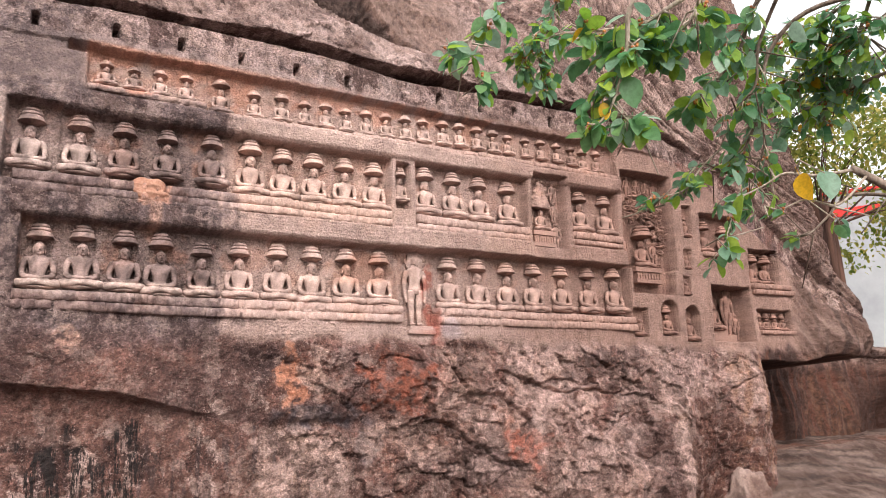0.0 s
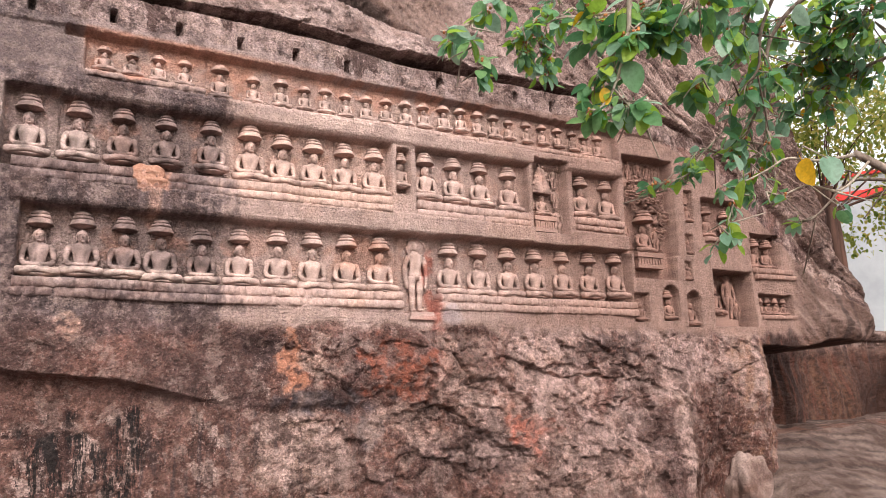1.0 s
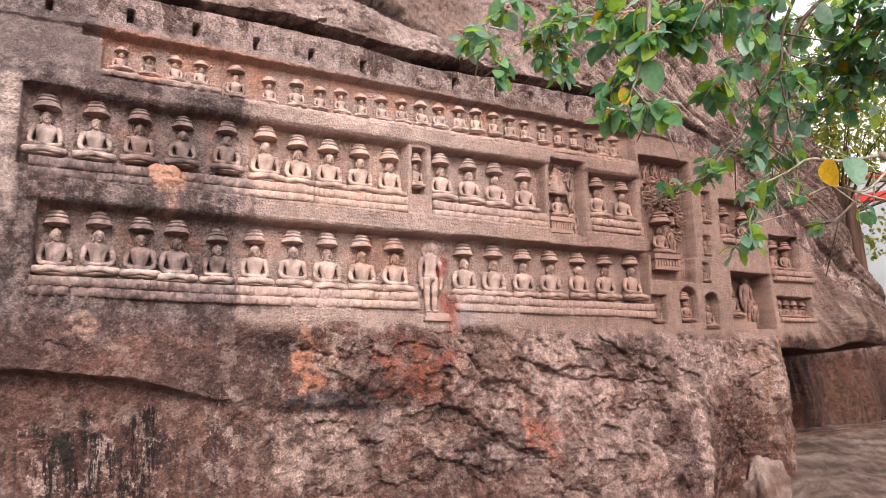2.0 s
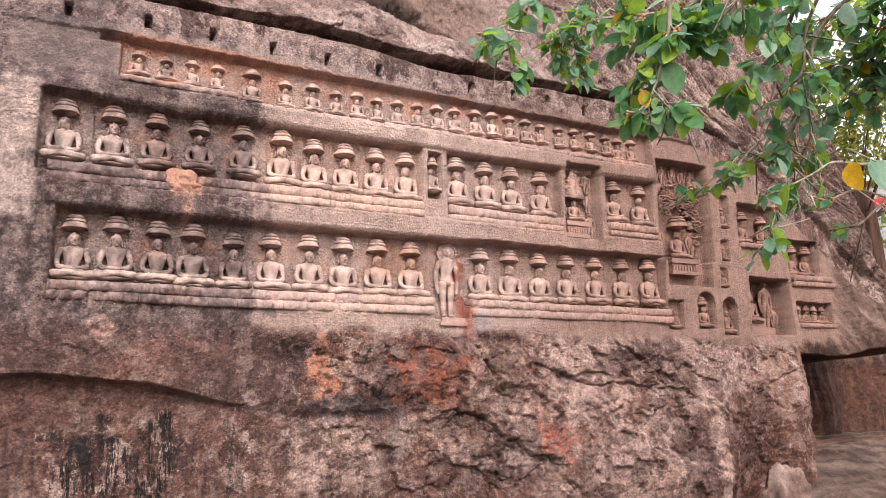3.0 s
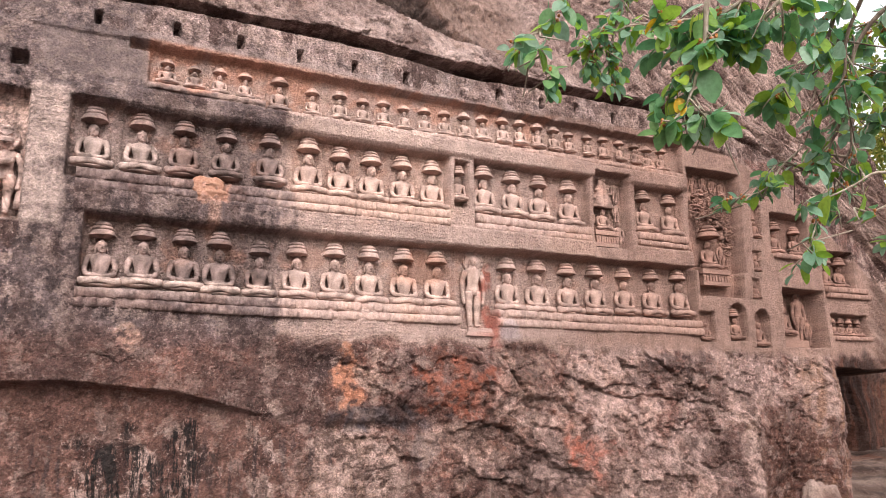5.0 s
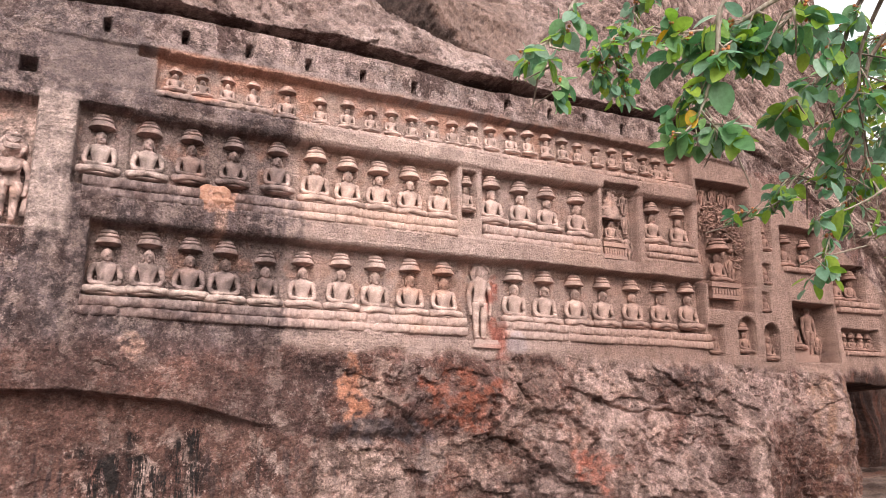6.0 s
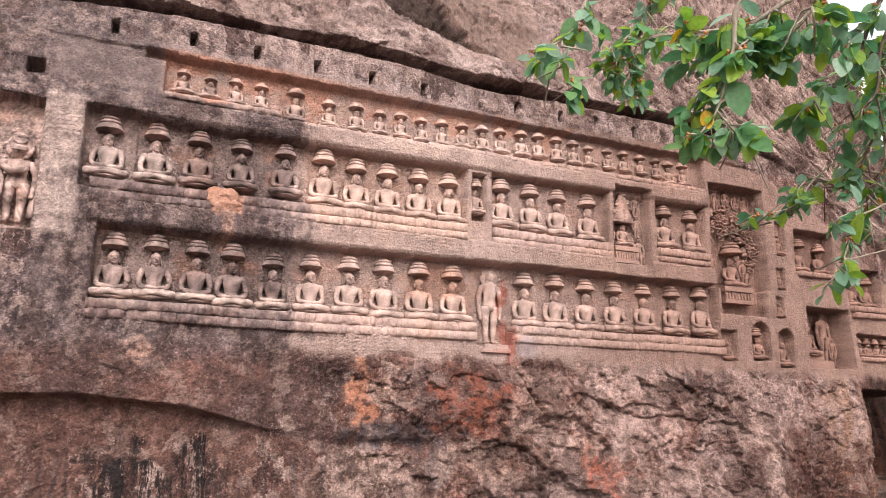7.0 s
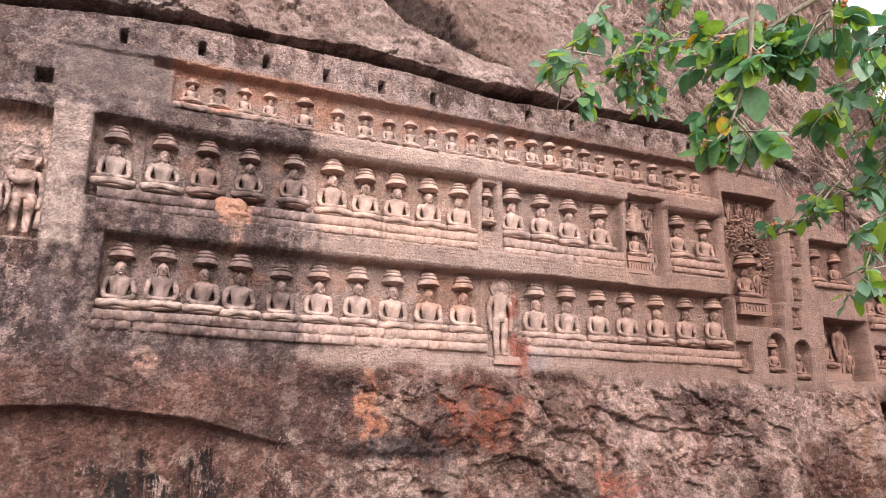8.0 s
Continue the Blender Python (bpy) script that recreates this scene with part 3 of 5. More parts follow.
# ---- the cliff ----
NICHES = [
    # x0, x1, z0, z1, depth
    (1.95, 2.88, 4.10, 4.41, 0.09),
    (2.88, 7.50, 4.045, 4.41, 0.09),
    (1.80, 2.02, 4.36, 4.43, 0.08),
    (1.43, 1.80, 3.28, 3.89, 0.13),
    (1.80, 4.60, 3.28, 3.86, 0.13),
    (4.66, 4.80, 3.40, 3.835, 0.12),
    (4.87, 6.21, 3.26, 3.87, 0.13),
    (6.27, 6.73, 3.16, 3.95, 0.15),
    (6.82, 7.47, 3.32, 3.86, 0.13),
    (1.58, 4.70, 2.40, 3.00, 0.14),
    (4.70, 5.07, 2.27, 3.00, 0.13),
    (5.07, 7.60, 2.40, 3.02, 0.14),
    (-2.0, 1.155, 2.92, 3.89, 0.17),
    (7.56, 8.36, 3.02, 4.17, 0.2),
    (7.66, 8.30, 2.74, 3.10, 0.14),
    (8.53, 8.66, 3.45, 3.84, 0.08),
    (8.82, 9.46, 3.30, 3.78, 0.16),
    (9.68, 10.24, 2.95, 3.40, 0.16),
    (8.92, 9.64, 2.22, 2.89, 0.3),
    (9.74, 10.40, 2.36, 2.63, 0.12),
    (7.62, 7.84, 2.24, 2.56, 0.08),
    (8.44, 8.56, 2.74, 2.97, 0.05),
    (8.50, 8.62, 3.06, 3.30, 0.06),
]
ARCHES = [(8.18, 2.26, 0.13, 0.28, 0.1), (8.56, 2.2, 0.12, 0.3, 0.13)]
HOLES = [(1.56, 4.57), (2.14, 4.59), (2.65, 4.59), (3.16, 4.57), (3.66, 4.57), (4.16, 4.56), (5.16, 4.58), (5.67, 4.59), (6.1, 4.6), (6.59, 4.58), (7.15, 4.6), (7.7, 4.58)]

xs = np.concatenate([np.arange(-3, 0.6, 0.06), np.arange(0.6, 10.6, 0.0105), np.arange(10.6, 15.6, 0.025), np.arange(15.6, 17.0, 0.1)])
zs = np.concatenate([np.arange(-0.4, 0.5, 0.05), np.arange(0.5, 4.95, 0.0105), np.arange(4.95, 6.5, 0.022), np.arange(6.5, 14.0, 0.08)])
GX, GZ = np.meshgrid(xs, zs)

CRACKS = [
    [(4.72, 1.45), (5.07, 1.41), (5.4, 1.19), (5.67, 1.05), (5.93, 0.96)],
    [(6.04, 1.78), (6.45, 1.64), (6.97, 1.67), (7.63, 1.6)],
    [(7.68, 2.11), (7.54, 1.54), (7.7, 1.07), (7.41, 0.58)],
    [(6.78, 2.1), (7.14, 1.9), (7.19, 1.61)],
    [(7.89, 0.54), (8.37, 0.98), (8.8, 1.53), (9.4, 1.78)],
    [(5.09, 2.04), (5.32, 1.63), (5.77, 1.62), (6.02, 1.35)],
]


def crack_depth(x, z):
    """Open joints in the broken rock, one edge standing proud of the other."""
    wx, wz = x + 0.07 * fbm(x * 5, z * 5, 4, 90), z + 0.07 * fbm(x * 5, z * 5, 4, 91)
    out = np.zeros(x.shape)
    for line in CRACKS:
        near, side = np.full(x.shape, 9.0), np.zeros(x.shape)
        for (x0, z0), (x1, z1) in zip(line[:-1], line[1:]):
            lx, lz = x1 - x0, z1 - z0
            run = lx * lx + lz * lz
            t = np.clip(((wx - x0) * lx + (wz - z0) * lz) / run, 0, 1)
            d = np.hypot(wx - x0 - t * lx, wz - z0 - t * lz)
            s = (lx * (wz - z0) - lz * (wx - x0)) / math.sqrt(run)
            side = np.where(d < near, s, side)
            near = np.minimum(near, d)
        out += 0.045 * (1 - S(0.004, 0.022, near)) - 0.035 * S(-0.005, 0.01, side) * (1 - S(0.02, 0.2, near))
    return out


def cliff_depth(x, z):
    n1, n2, n3 = fbm(x * 0.9, z * 0.9, 4, 51), fbm(x * 4, z * 4, 5, 52), fbm(x * 16, z * 16, 4, 53)
    zb, zg, zl = poly(x, BROW), poly(x, GROOVE), poly(x, LEDGE_LINE)
    low = 1 - S(1.98, 2.2, z + 0.08 * n2)
    above = S(zb - 0.01, zb + 0.015, z)
    wild = np.clip(low + above + (1 - S(1.1, 1.5, x)) * 0.35 + S(4.38, 4.44, z) * 0.45 + S(10.4, 10.8, x), 0, 1)
    y = 0.03 * n1 + 0.012 * n3 * (0.35 + 0.65 * wild) + 0.035 * n2 * wild * (1 - 0.55 * above) * (1 - 0.6 * low)
    y += 0.007 * fbm(x * 34, z * 34, 2, 58) * (0.6 + 1.0 * wild) + (0.012 - 0.006 * low) * wild * ridge(x * 9, z * 12, 3, 59)
    # broken rock below
    (cv, cj), (cv2, cj2), (cv4, cj4) = facets(x, z)
    broken = low * S(3.2, 3.8, x) * (1 - 0.4 * S(7.6, 8.4, x)) * (1 - S(9.4, 9.7, x)) + 0.25 * low
    y += broken * (0.036 * cv + 0.024 * cv2 + 0.012 * cv4 + 0.016 * (1 - S(0.0, 0.02, cj)) + 0.01 * (1 - S(0.0, 0.03, cj2)))
    y += low * crack_depth(x, z)
    # belly over the long undercut, then the recess below it
    fade = 1 - S(3.6, 6.2, x)
    d = z - zl
    fade = fade * (1 - 0.85 * S(2.6, 3.4, x))
    y -= fade * (0.12 - 0.075 * S(2.2, 3.2, x)) * S(-0.01, 0.02, d) * (1 - S(0.05, 0.55, d))
    y += fade * (0.05 - 0.03 * S(2.2, 3.2, x)) * (1 - S(-0.03, 0.0, d)) * S(-0.9, -0.1, d)
    y -= 0.16 * (1 - S(0.6, 2.0, z)) * S(3.6, 6.2, x)
    y -= 0.14 * np.exp(-((x - 4.9) / 0.9) ** 2 - ((z - 1.75) / 0.25) ** 2)
    y += 0.10 * np.exp(-((x - 5.45) / 0.45) ** 2 - ((z - 0.95) / 0.25) ** 2) + 0.08 * np.exp(-((x - 3.9) / 0.45) ** 2 - ((z - 1.42) / 0.06) ** 2)
    y += 0.08 * np.exp(-((x - 3.42) / 0.2) ** 2 - ((z - 1.92) / 0.12) ** 2)
    # right end: undercut, cave and nose
    y += 0.1 * S(7.9, 9.6, x) * (1 - S(0.6, 1.75, z)) ** 1.5
    y -= 0.10 * np.exp(-((x - 9.45) / 0.25) ** 2) * (1 - S(1.7, 2.1, z))
    y += 0.26 * np.exp(-((x - 8.8 - 0.35 * (z - 0.7)) / 0.42) ** 2) * (1 - S(0.3, 1.5, z))
    y -= 0.12 * np.exp(-((x - 8.0 - 0.12 * (z - 1)) / 0.28) ** 2) * (1 - S(1.3, 2.0, z))
    roof = 1.9 + 0.12 * S(10, 12, x) + 0.85 * S(11.9, 13.0, x) - 0.5 * S(13.2, 15.2, x)
    cave = S(9.66, 9.85, x + 0.06 * n2) * (1 - S(roof - 0.06, roof + 0.07, z + 0.1 * n1))
    y += cave * (1.75 + 0.3 * pn(x * 1.6, z * 0.5, 61) + 0.12 * pn(x * 5, z * 0.7, 62) + 0.1 * S(1.2, 1.9, z) + 0.3 * S(14.6, 15.2, x) * (1 - S(1.0, 1.8, z)))
    y -= 0.34 * np.exp(-((x - 11.5) / 0.55) ** 2 - ((z - 2.3) / 0.42) ** 2)
    y += 0.9 * np.clip(x - 11.6, 0, 1.8) ** 2 * (1 - cave) + 0.1 * np.clip(x - 12.6, 0, 9) * cave
    # brow and slope
    y += above * (-0.1 * (1 - S(8.3, 9.5, x)) + (0.55 - 0.3 * S(5.5, 9, x)) * (z - zb) + 0.1 * n1)
    slab = poly(x, SLAB)
    gap = 0.05 + 0.33 * np.exp(-((x - 4.2) / 0.5) ** 2)
    here = S(3.2, 3.6, x) * (1 - S(5.0, 5.8, x))
    y += above * here * (0.14 * S(slab - 0.01, slab + 0.03, z + 0.03 * n2) - 1.0 * np.clip(z + 0.05 * n2 - slab, 0, gap))
    y -= 0.22 * np.exp(-((x - 4.9) / 0.5) ** 2 - ((z - 5.75) / 0.25) ** 2) * above
    y += above * 0.045 * S(6.0, 7.6, x) * (1 - S(0.0, 0.16, np.abs(pn((x * 0.65 + z * 0.76) * 9 + 0.4 * n2, (x * 0.76 - z * 0.65) * 0.6, 67))))
    y += above * 0.05 * S(6.3, 8, x) * pn((x * 0.65 + z * 0.76) * 7, (x * 0.76 - z * 0.65) * 0.7, 63)
    y += above * 0.05 * S(6.3, 8, x) * pn((x * 0.65 + z * 0.76) * 18, (x * 0.76 - z * 0.65) * 1.4, 64)
    cv3, cj3 = cells(x * 1.4 + n2, z * 1.7 + n2, 12)
    y += above * (0.03 * cv3 + 0.02 * (1 - S(0, 0.03, cj3))) * (1 - 0.7 * S(6.5, 8, x))
    fold = S(10.3, 10.7, x) * S(1.95, 2.1, z)
    y += fold * (0.07 * pn((x * 0.75 + z * 0.66) * 6, (x * 0.66 - z * 0.75) * 1.0, 65) + 0.035 * pn((x * 0.75 + z * 0.66) * 16, (x * 0.66 - z * 0.75) * 1.6, 66))
    y -= above * 0.16 * S(8.0, 9.2, x) * np.exp(-((z - zb - 0.22) / 0.2) ** 2)
    # lip and groove
    lipm = S(4.41, 4.425, z + 0.02 * n3) * (1 - above) * S(0.5, 1.9, x) * (1 - S(8.0, 8.6, x))
    y -= lipm * (0.03 + 0.025 * n2)
    g = S(zg - 0.035 + 0.01 * n2, zg - 0.02 + 0.01 * n2, z) * (1 - above) * (1 - S(8.0, 8.7, x))
    y += g * 0.32
    for hx, hz in HOLES:
        hx, hz = 1.5 + (hx - 1.5) * 0.994, hz - 0.016
        y += 0.14 * inside(x, z, hx - 0.024, hx + 0.024, hz - 0.055, hz + 0.05, 0.008)
    y += 0.16 * inside(x, z, 1.005, 1.115, 4.085, 4.185, 0.008)
    # lintels hang a little over the rows below
    wob = 0.012 * n2
    y -= 0.035 * inside(x, z, 1.45, 7.52, 3.885, 4.03, 0.02)
    y -= 0.03 * inside(x, z, 1.5, 7.6, 3.02, 3.2, 0.02)
    y -= 0.03 * inside(x, z, 4.62, 6.22, 3.0, 3.2, 0.02) + 0.03 * inside(x, z, 6.78, 7.55, 3.02, 3.2, 0.02)
    y -= 0.03 * inside(x, z, 1.16, 1.42, 2.2, 3.95, 0.04)
    deep = np.zeros(x.shape)
    for x0, x1, z0, z1, dep in NICHES:
        m = inside(x + 0.6 * wob, z + wob, x0, x1, z0, z1, 0.009)
        y += m * (dep - 0.02 * (z - z0)) * (1 - deep * 0.9)
        deep = np.maximum(deep, m)
    for cx, z0, half, up, dep in ARCHES:
        dx = (x - cx) / half
        roof = z0 + up + half * np.sqrt(np.clip(1 - dx * dx, 0, 1))
        m = (1 - S(0.95, 1.05, np.abs(dx))) * S(z0 - 0.01, z0 + 0.01, z) * (1 - S(roof - 0.01, roof + 0.01, z))
        y += m * dep
        deep = np.maximum(deep, m)
    return y, deep


GY, GD = cliff_depth(GX, GZ)
nx, nz = len(xs), len(zs)
verts = np.stack([GX, GY, GZ], -1).reshape(-1, 3)
idx = np.arange(nx * nz).reshape(nz, nx)
quads = np.stack([idx[:-1, :-1], idx[:-1, 1:], idx[1:, 1:], idx[1:, :-1]], -1).reshape(-1, 4)
me = bpy.data.meshes.new("wall_rock")
me.vertices.add(len(verts))
me.vertices.foreach_set("co", verts.astype(np.float32).ravel())
me.loops.add(quads.size)
me.loops.foreach_set("vertex_index", quads.astype(np.int32).ravel())
me.polygons.add(len(quads))
me.polygons.foreach_set("loop_start", np.arange(0, quads.size, 4, dtype=np.int32))
me.update(calc_edges=True)
me.polygons.foreach_set("use_smooth", np.ones(len(quads), bool))
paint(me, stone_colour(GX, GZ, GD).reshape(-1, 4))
me.materials.append(ROCK)
wall = tagged(new("wall_rock", me), "weathered pink granite cliff with carved niches in rows", "cliff", kind="structure")


def relief(name, shape, at, deep, label, category, group="", parent=None, smooth=True):
    """One carved piece, standing at a place of the cliff, coloured as the stone there."""
    me = mesh_of(name, shape.v, shape.f, CARVED, smooth)
    co = np.array([tuple(v) for v in shape.v])
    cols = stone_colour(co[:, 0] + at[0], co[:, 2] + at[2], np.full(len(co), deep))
    cols[:, 3] *= 0.6
    if deep >= 1.0:
        # uneven water stains on the figures
        spot = fbm(co[:, 0] * 9 + at[0] * 5, co[:, 2] * 9 + at[2] * 3, 4, 90)
        k = 0.5 if at[0] < 3.1 else 0.28
        cols[:, :3] *= (1 - k * S(0.0, 0.3, spot) + 0.25 * S(0.05, 0.3, -spot))[:, None]
    paint(me, cols)
    ob = new(name, me)
    ob.location = at
    if parent:
        return child(ob, parent)
    return tagged(ob, label, category, group)


# ---- ledges under the rows ----
def moulding(x0, x1, z0, z1, front, back, bulge, seed, flute=0.0):
    """A long course of stone with a rounded or square nose, a little uneven."""
    s = Shape()
    n = max(4, int((x1 - x0) / 0.0095))
    prof = []
    for k in range(7):
        a = -math.pi / 2 + math.pi * k / 6
        prof.append((front - bulge * math.cos(a), (z0 + z1) / 2 + (z1 - z0) / 2 * math.sin(a)))
    prof = [(back, z0)] + prof + [(back, z1)]
    m = len(prof)
    for i in range(n + 1):
        x = x0 + (x1 - x0) * i / n
        chip = 0.018 * noise.noise((x * 5, seed, 0)) + 0.02 * noise.noise((x * 19, seed, 3)) + 0.01 * noise.noise((x * 47, seed, 5))
        chip += flute * (abs(math.sin(x * 62 + 2.2 * noise.noise((x * 6, seed, 9)))) ** 4) * (0.5 + noise.noise((x * 2.5, seed, 11)))
        sag = 0.012 * noise.noise((x * 1.3, seed, 7))
        for k, (py, pz) in enumerate(prof):
            j = 0.009 * noise.noise((x * 26, k * 0.8, seed))
            s.v.append((x, py + (chip + j if 0 < k < m - 1 else 0), pz + sag + j * 0.6))
    for i in range(n):
        for k in range(m - 1):
            a = i * m + k
            s.f.append((a, a + m, a + m + 1, a + 1))
    s.f.append(tuple(range(m)))
    s.f.append(tuple(n * m + k for k in reversed(range(m))))
    return s


LEDGES = [
    (1.50, 4.60, 3.265, 3.345, 3.195, 3.262),
    (4.88, 6.20, 3.26, 3.345, 3.19, 3.257),
    (6.82, 7.50, 3.28, 3.36, 3.22, 3.277),
    (1.56, 4.70, 2.375, 2.452, 2.30, 2.372),
    (5.09, 7.62, 2.375, 2.452, 2.30, 2.372),
]
for i, (x0, x1, a0, a1, b0, b1) in enumerate(LEDGES):
    base = tagged(new("carved_ledge"), "long weathered stone ledge with a rounded roll moulding", "ledge", "ledges under the seated statues")
    base.location = (x0, 0.1, b0)
    for nm, low, high, front, bulge, deep, seed in (("roll", a0, a1, -0.108, 0.022, 0.3, 3.1), ("fillet", b0, b1, -0.118, 0.018, 0.2, 5.7)):
        cuts = [x0]
        while cuts[-1] < x1 - 0.9:
            cuts.append(cuts[-1] + 0.4 + 0.5 * ((i * 0.37 + cuts[-1] * 3.61 + seed) % 1))
        cuts.append(x1)
        for k, (lo, hi) in enumerate(zip(cuts[:-1], cuts[1:])):
            drop = 0.007 * noise.noise((lo * 3, seed, i))
            course = moulding(lo - x0, hi - x0 - 0.003, low - b0 + drop, high - b0 + drop, front + 0.8 * drop, 0.08, bulge, i * seed + 0.05 * lo, 0.013)
            relief(nm, course, (x0, 0.1, b0), deep, "", "", parent=base).location = (0, 0, 0)
for lo, hi, z in ((1.95, 2.87, 4.055), (2.89, 4.2, 4.0), (4.21, 5.6, 4.015), (5.61, 7.5, 4.03)):
    shelf = moulding(0, hi - lo, 0, 0.05, -0.055, 0.06, 0.012, lo, 0.004)
    relief("carved_ledge", shelf, (lo, 0.05, z), 0.5, "narrow worn stone ledge below the small statues", "ledge", "ledges under the seated statues")


# ---- statues ----
def face(s, y, z, k=1.0):
    """Head, hair, ears and worn features."""
    s.ball((0, y, z), (0.034 * k, 0.039 * k, 0.046 * k), 14, 10)
    s.ball((0, y + 0.013, z + 0.015), (0.038 * k, 0.042 * k, 0.034 * k), 14, 8)
    s.ball((0, y + 0.012, z + 0.047 * k), (0.014, 0.015, 0.011), 8, 5)
    s.tube([(0, y - 0.036 * k, z + 0.01), (0, y - 0.043 * k, z - 0.006), (0, y - 0.037 * k, z - 0.01)], [0.004, 0.0075, 0.005], 6)
    s.ball((0, y - 0.034 * k, z - 0.021), (0.012, 0.007, 0.0035), 8, 4)
    s.ball((0, y - 0.03 * k, z - 0.034), (0.013, 0.009, 0.008), 8, 5)
    for q in (-1, 1):
        s.ball((q * 0.0145, y - 0.033 * k, z + 0.005), (0.0085, 0.005, 0.004), 8, 4)
        s.tube([(q * 0.005, y - 0.037 * k, z + 0.013), (q * 0.024, y - 0.03 * k, z + 0.012)], [0.0035, 0.003], 5)
        s.ball((q * 0.037 * k, y + 0.012, z - 0.008), (0.007, 0.011, 0.023), 8, 6)


def seated(halo, seed):
    s = Shape()
    s.loft([(0, 0.0, 0.03, 0.058, 0.042), (0, -0.004, 0.075, 0.05, 0.04), (0, -0.002, 0.11, 0.048, 0.038), (0, -0.006, 0.155, 0.06, 0.045), (0, -0.004, 0.185, 0.072, 0.044), (0, 0.002, 0.21, 0.08, 0.036), (0, 0.004, 0.222, 0.062, 0.031), (0, 0.002, 0.232, 0.03, 0.027), (0, -0.004, 0.25, 0.024, 0.026)], 16)
    face(s, -0.012, 0.274)
    for k in (-1, 1):
        s.ball((k * 0.078, 0.002, 0.2), (0.028, 0.027, 0.022), 10, 7)
        s.tube(smooth_path([(k * 0.082, 0.002, 0.2), (k * 0.096, 0.0, 0.16), (k * 0.1, -0.008, 0.115), (k * 0.086, -0.034, 0.083), (k * 0.046, -0.064, 0.074), (k * 0.008, -0.074, 0.072)], 3), [0.024] * 3 + [0.021] * 3 + [0.019] * 3 + [0.017] * 3 + [0.014] * 3 + [0.012], 9)
        s.tube(smooth_path([(k * 0.04, 0.0, 0.04), (k * 0.09, -0.02, 0.038), (k * 0.128, -0.045, 0.032), (k * 0.1, -0.078, 0.03), (k * 0.03, -0.09, 0.036), (-k * 0.04, -0.084, 0.046), (-k * 0.07, -0.075, 0.05)], 3), [0.033] * 3 + [0.031] * 3 + [0.028] * 3 + [0.024] * 3 + [0.019] * 3 + [0.015] * 3 + [0.01], 10)
    s.ball((0, -0.07, 0.07), (0.032, 0.02, 0.011), 12, 5)
    s.ball((0, -0.035, 0.008), (0.135, 0.06, 0.014), 16, 6)
    if halo:
        ring = [(0.066 * math.cos(a), 0.052, 0.262 + 0.078 * math.sin(a)) for a in np.linspace(-0.6, math.pi + 0.6, 18)]
        s.tube(ring, [0.0065] * 18, 6)
    return s


def standing(seed):
    s = Shape()
    for k in (-1, 1):
        s.tube(smooth_path([(k * 0.045, 0, 0.34), (k * 0.047, 0, 0.24), (k * 0.043, 0, 0.17), (k * 0.04, 0.004, 0.06), (k * 0.04, 0, 0.012)], 3), [0.045] * 3 + [0.037] * 3 + [0.028] * 3 + [0.024] * 3 + [0.02], 10)
        s.ball((k * 0.044, -0.025, 0.012), (0.02, 0.045, 0.014), 10, 5)
        s.tube(smooth_path([(k * 0.078, 0.002, 0.53), (k * 0.112, 0, 0.45), (k * 0.12, -0.006, 0.36), (k * 0.108, -0.01, 0.27), (k * 0.1, -0.01, 0.22)], 3), [0.03] * 3 + [0.025] * 3 + [0.021] * 3 + [0.017] * 3 + [0.014], 9)
    s.loft([(0, 0, 0.3, 0.07, 0.044), (0, 0, 0.36, 0.074, 0.046), (0, -0.002, 0.41, 0.06, 0.04), (0, -0.003, 0.47, 0.068, 0.042), (0, 0, 0.53, 0.09, 0.04), (0, 0.003, 0.552, 0.08, 0.034), (0, 0.003, 0.565, 0.04, 0.03), (0, 0, 0.595, 0.026, 0.027)], 16)
    face(s, -0.006, 0.622)
    return s


def parasol(tiers, r, h):
    """A tiered stone parasol: domed caps with hanging brims."""
    s = Shape()
    if tiers == 3:
        prof = [(1.0, 0), (1.03, 0.05), (0.97, 0.13), (0.9, 0.26), (0.85, 0.38), (0.72, 0.41), (0.74, 0.45), (0.83, 0.47), (0.79, 0.57), (0.72, 0.66), (0.58, 0.69), (0.6, 0.72), (0.68, 0.74), (0.63, 0.84), (0.5, 0.94), (0.3, 1.0), (0.12, 1.04)]
    else:
        prof = [(1.0, 0), (1.03, 0.08), (0.96, 0.3), (0.86, 0.5), (0.68, 0.56), (0.68, 0.66), (0.6, 0.86), (0.4, 0.98), (0.12, 1.04)]
    prof = [(a * r, z * h) for a, z in prof]
    s.loft([(0, 0, -0.012, r * 0.4, r * 0.4), (0, 0, 0.004, r * 0.93, r * 0.93)] + [(0, 0, z, a, a) for a, z in prof], 20)
    return s


def statue_here(x, z, scale, y, halo, label, group, kind="seated_statue"):
    shape = standing(x) if kind == "standing_statue" else seated(halo, x)
    shape.scaled(scale * (1.25 if scale < 0.5 else 0.96), scale * (1.3 if scale < 0.5 else 1.0), scale, 0.0035 + 0.002 * (x % 0.3), x)
    return relief(kind, shape, (x, y, z), 1.2, label, "statue", group)


def parasol_here(x, z, r, h, y, tiers, group):
    shape = parasol(tiers, r, h).scaled(1, 1, 1, 0.004, x * 3)
    return relief("stone_parasol", shape, (x, y, z), 1.15, "tiered carved stone parasol projecting above a statue", "parasol", group)


def tone(x):
    return "dark water-stained" if 2.1 < x < 3.1 else "grey weathered" if x <= 2.1 else "pale pink"


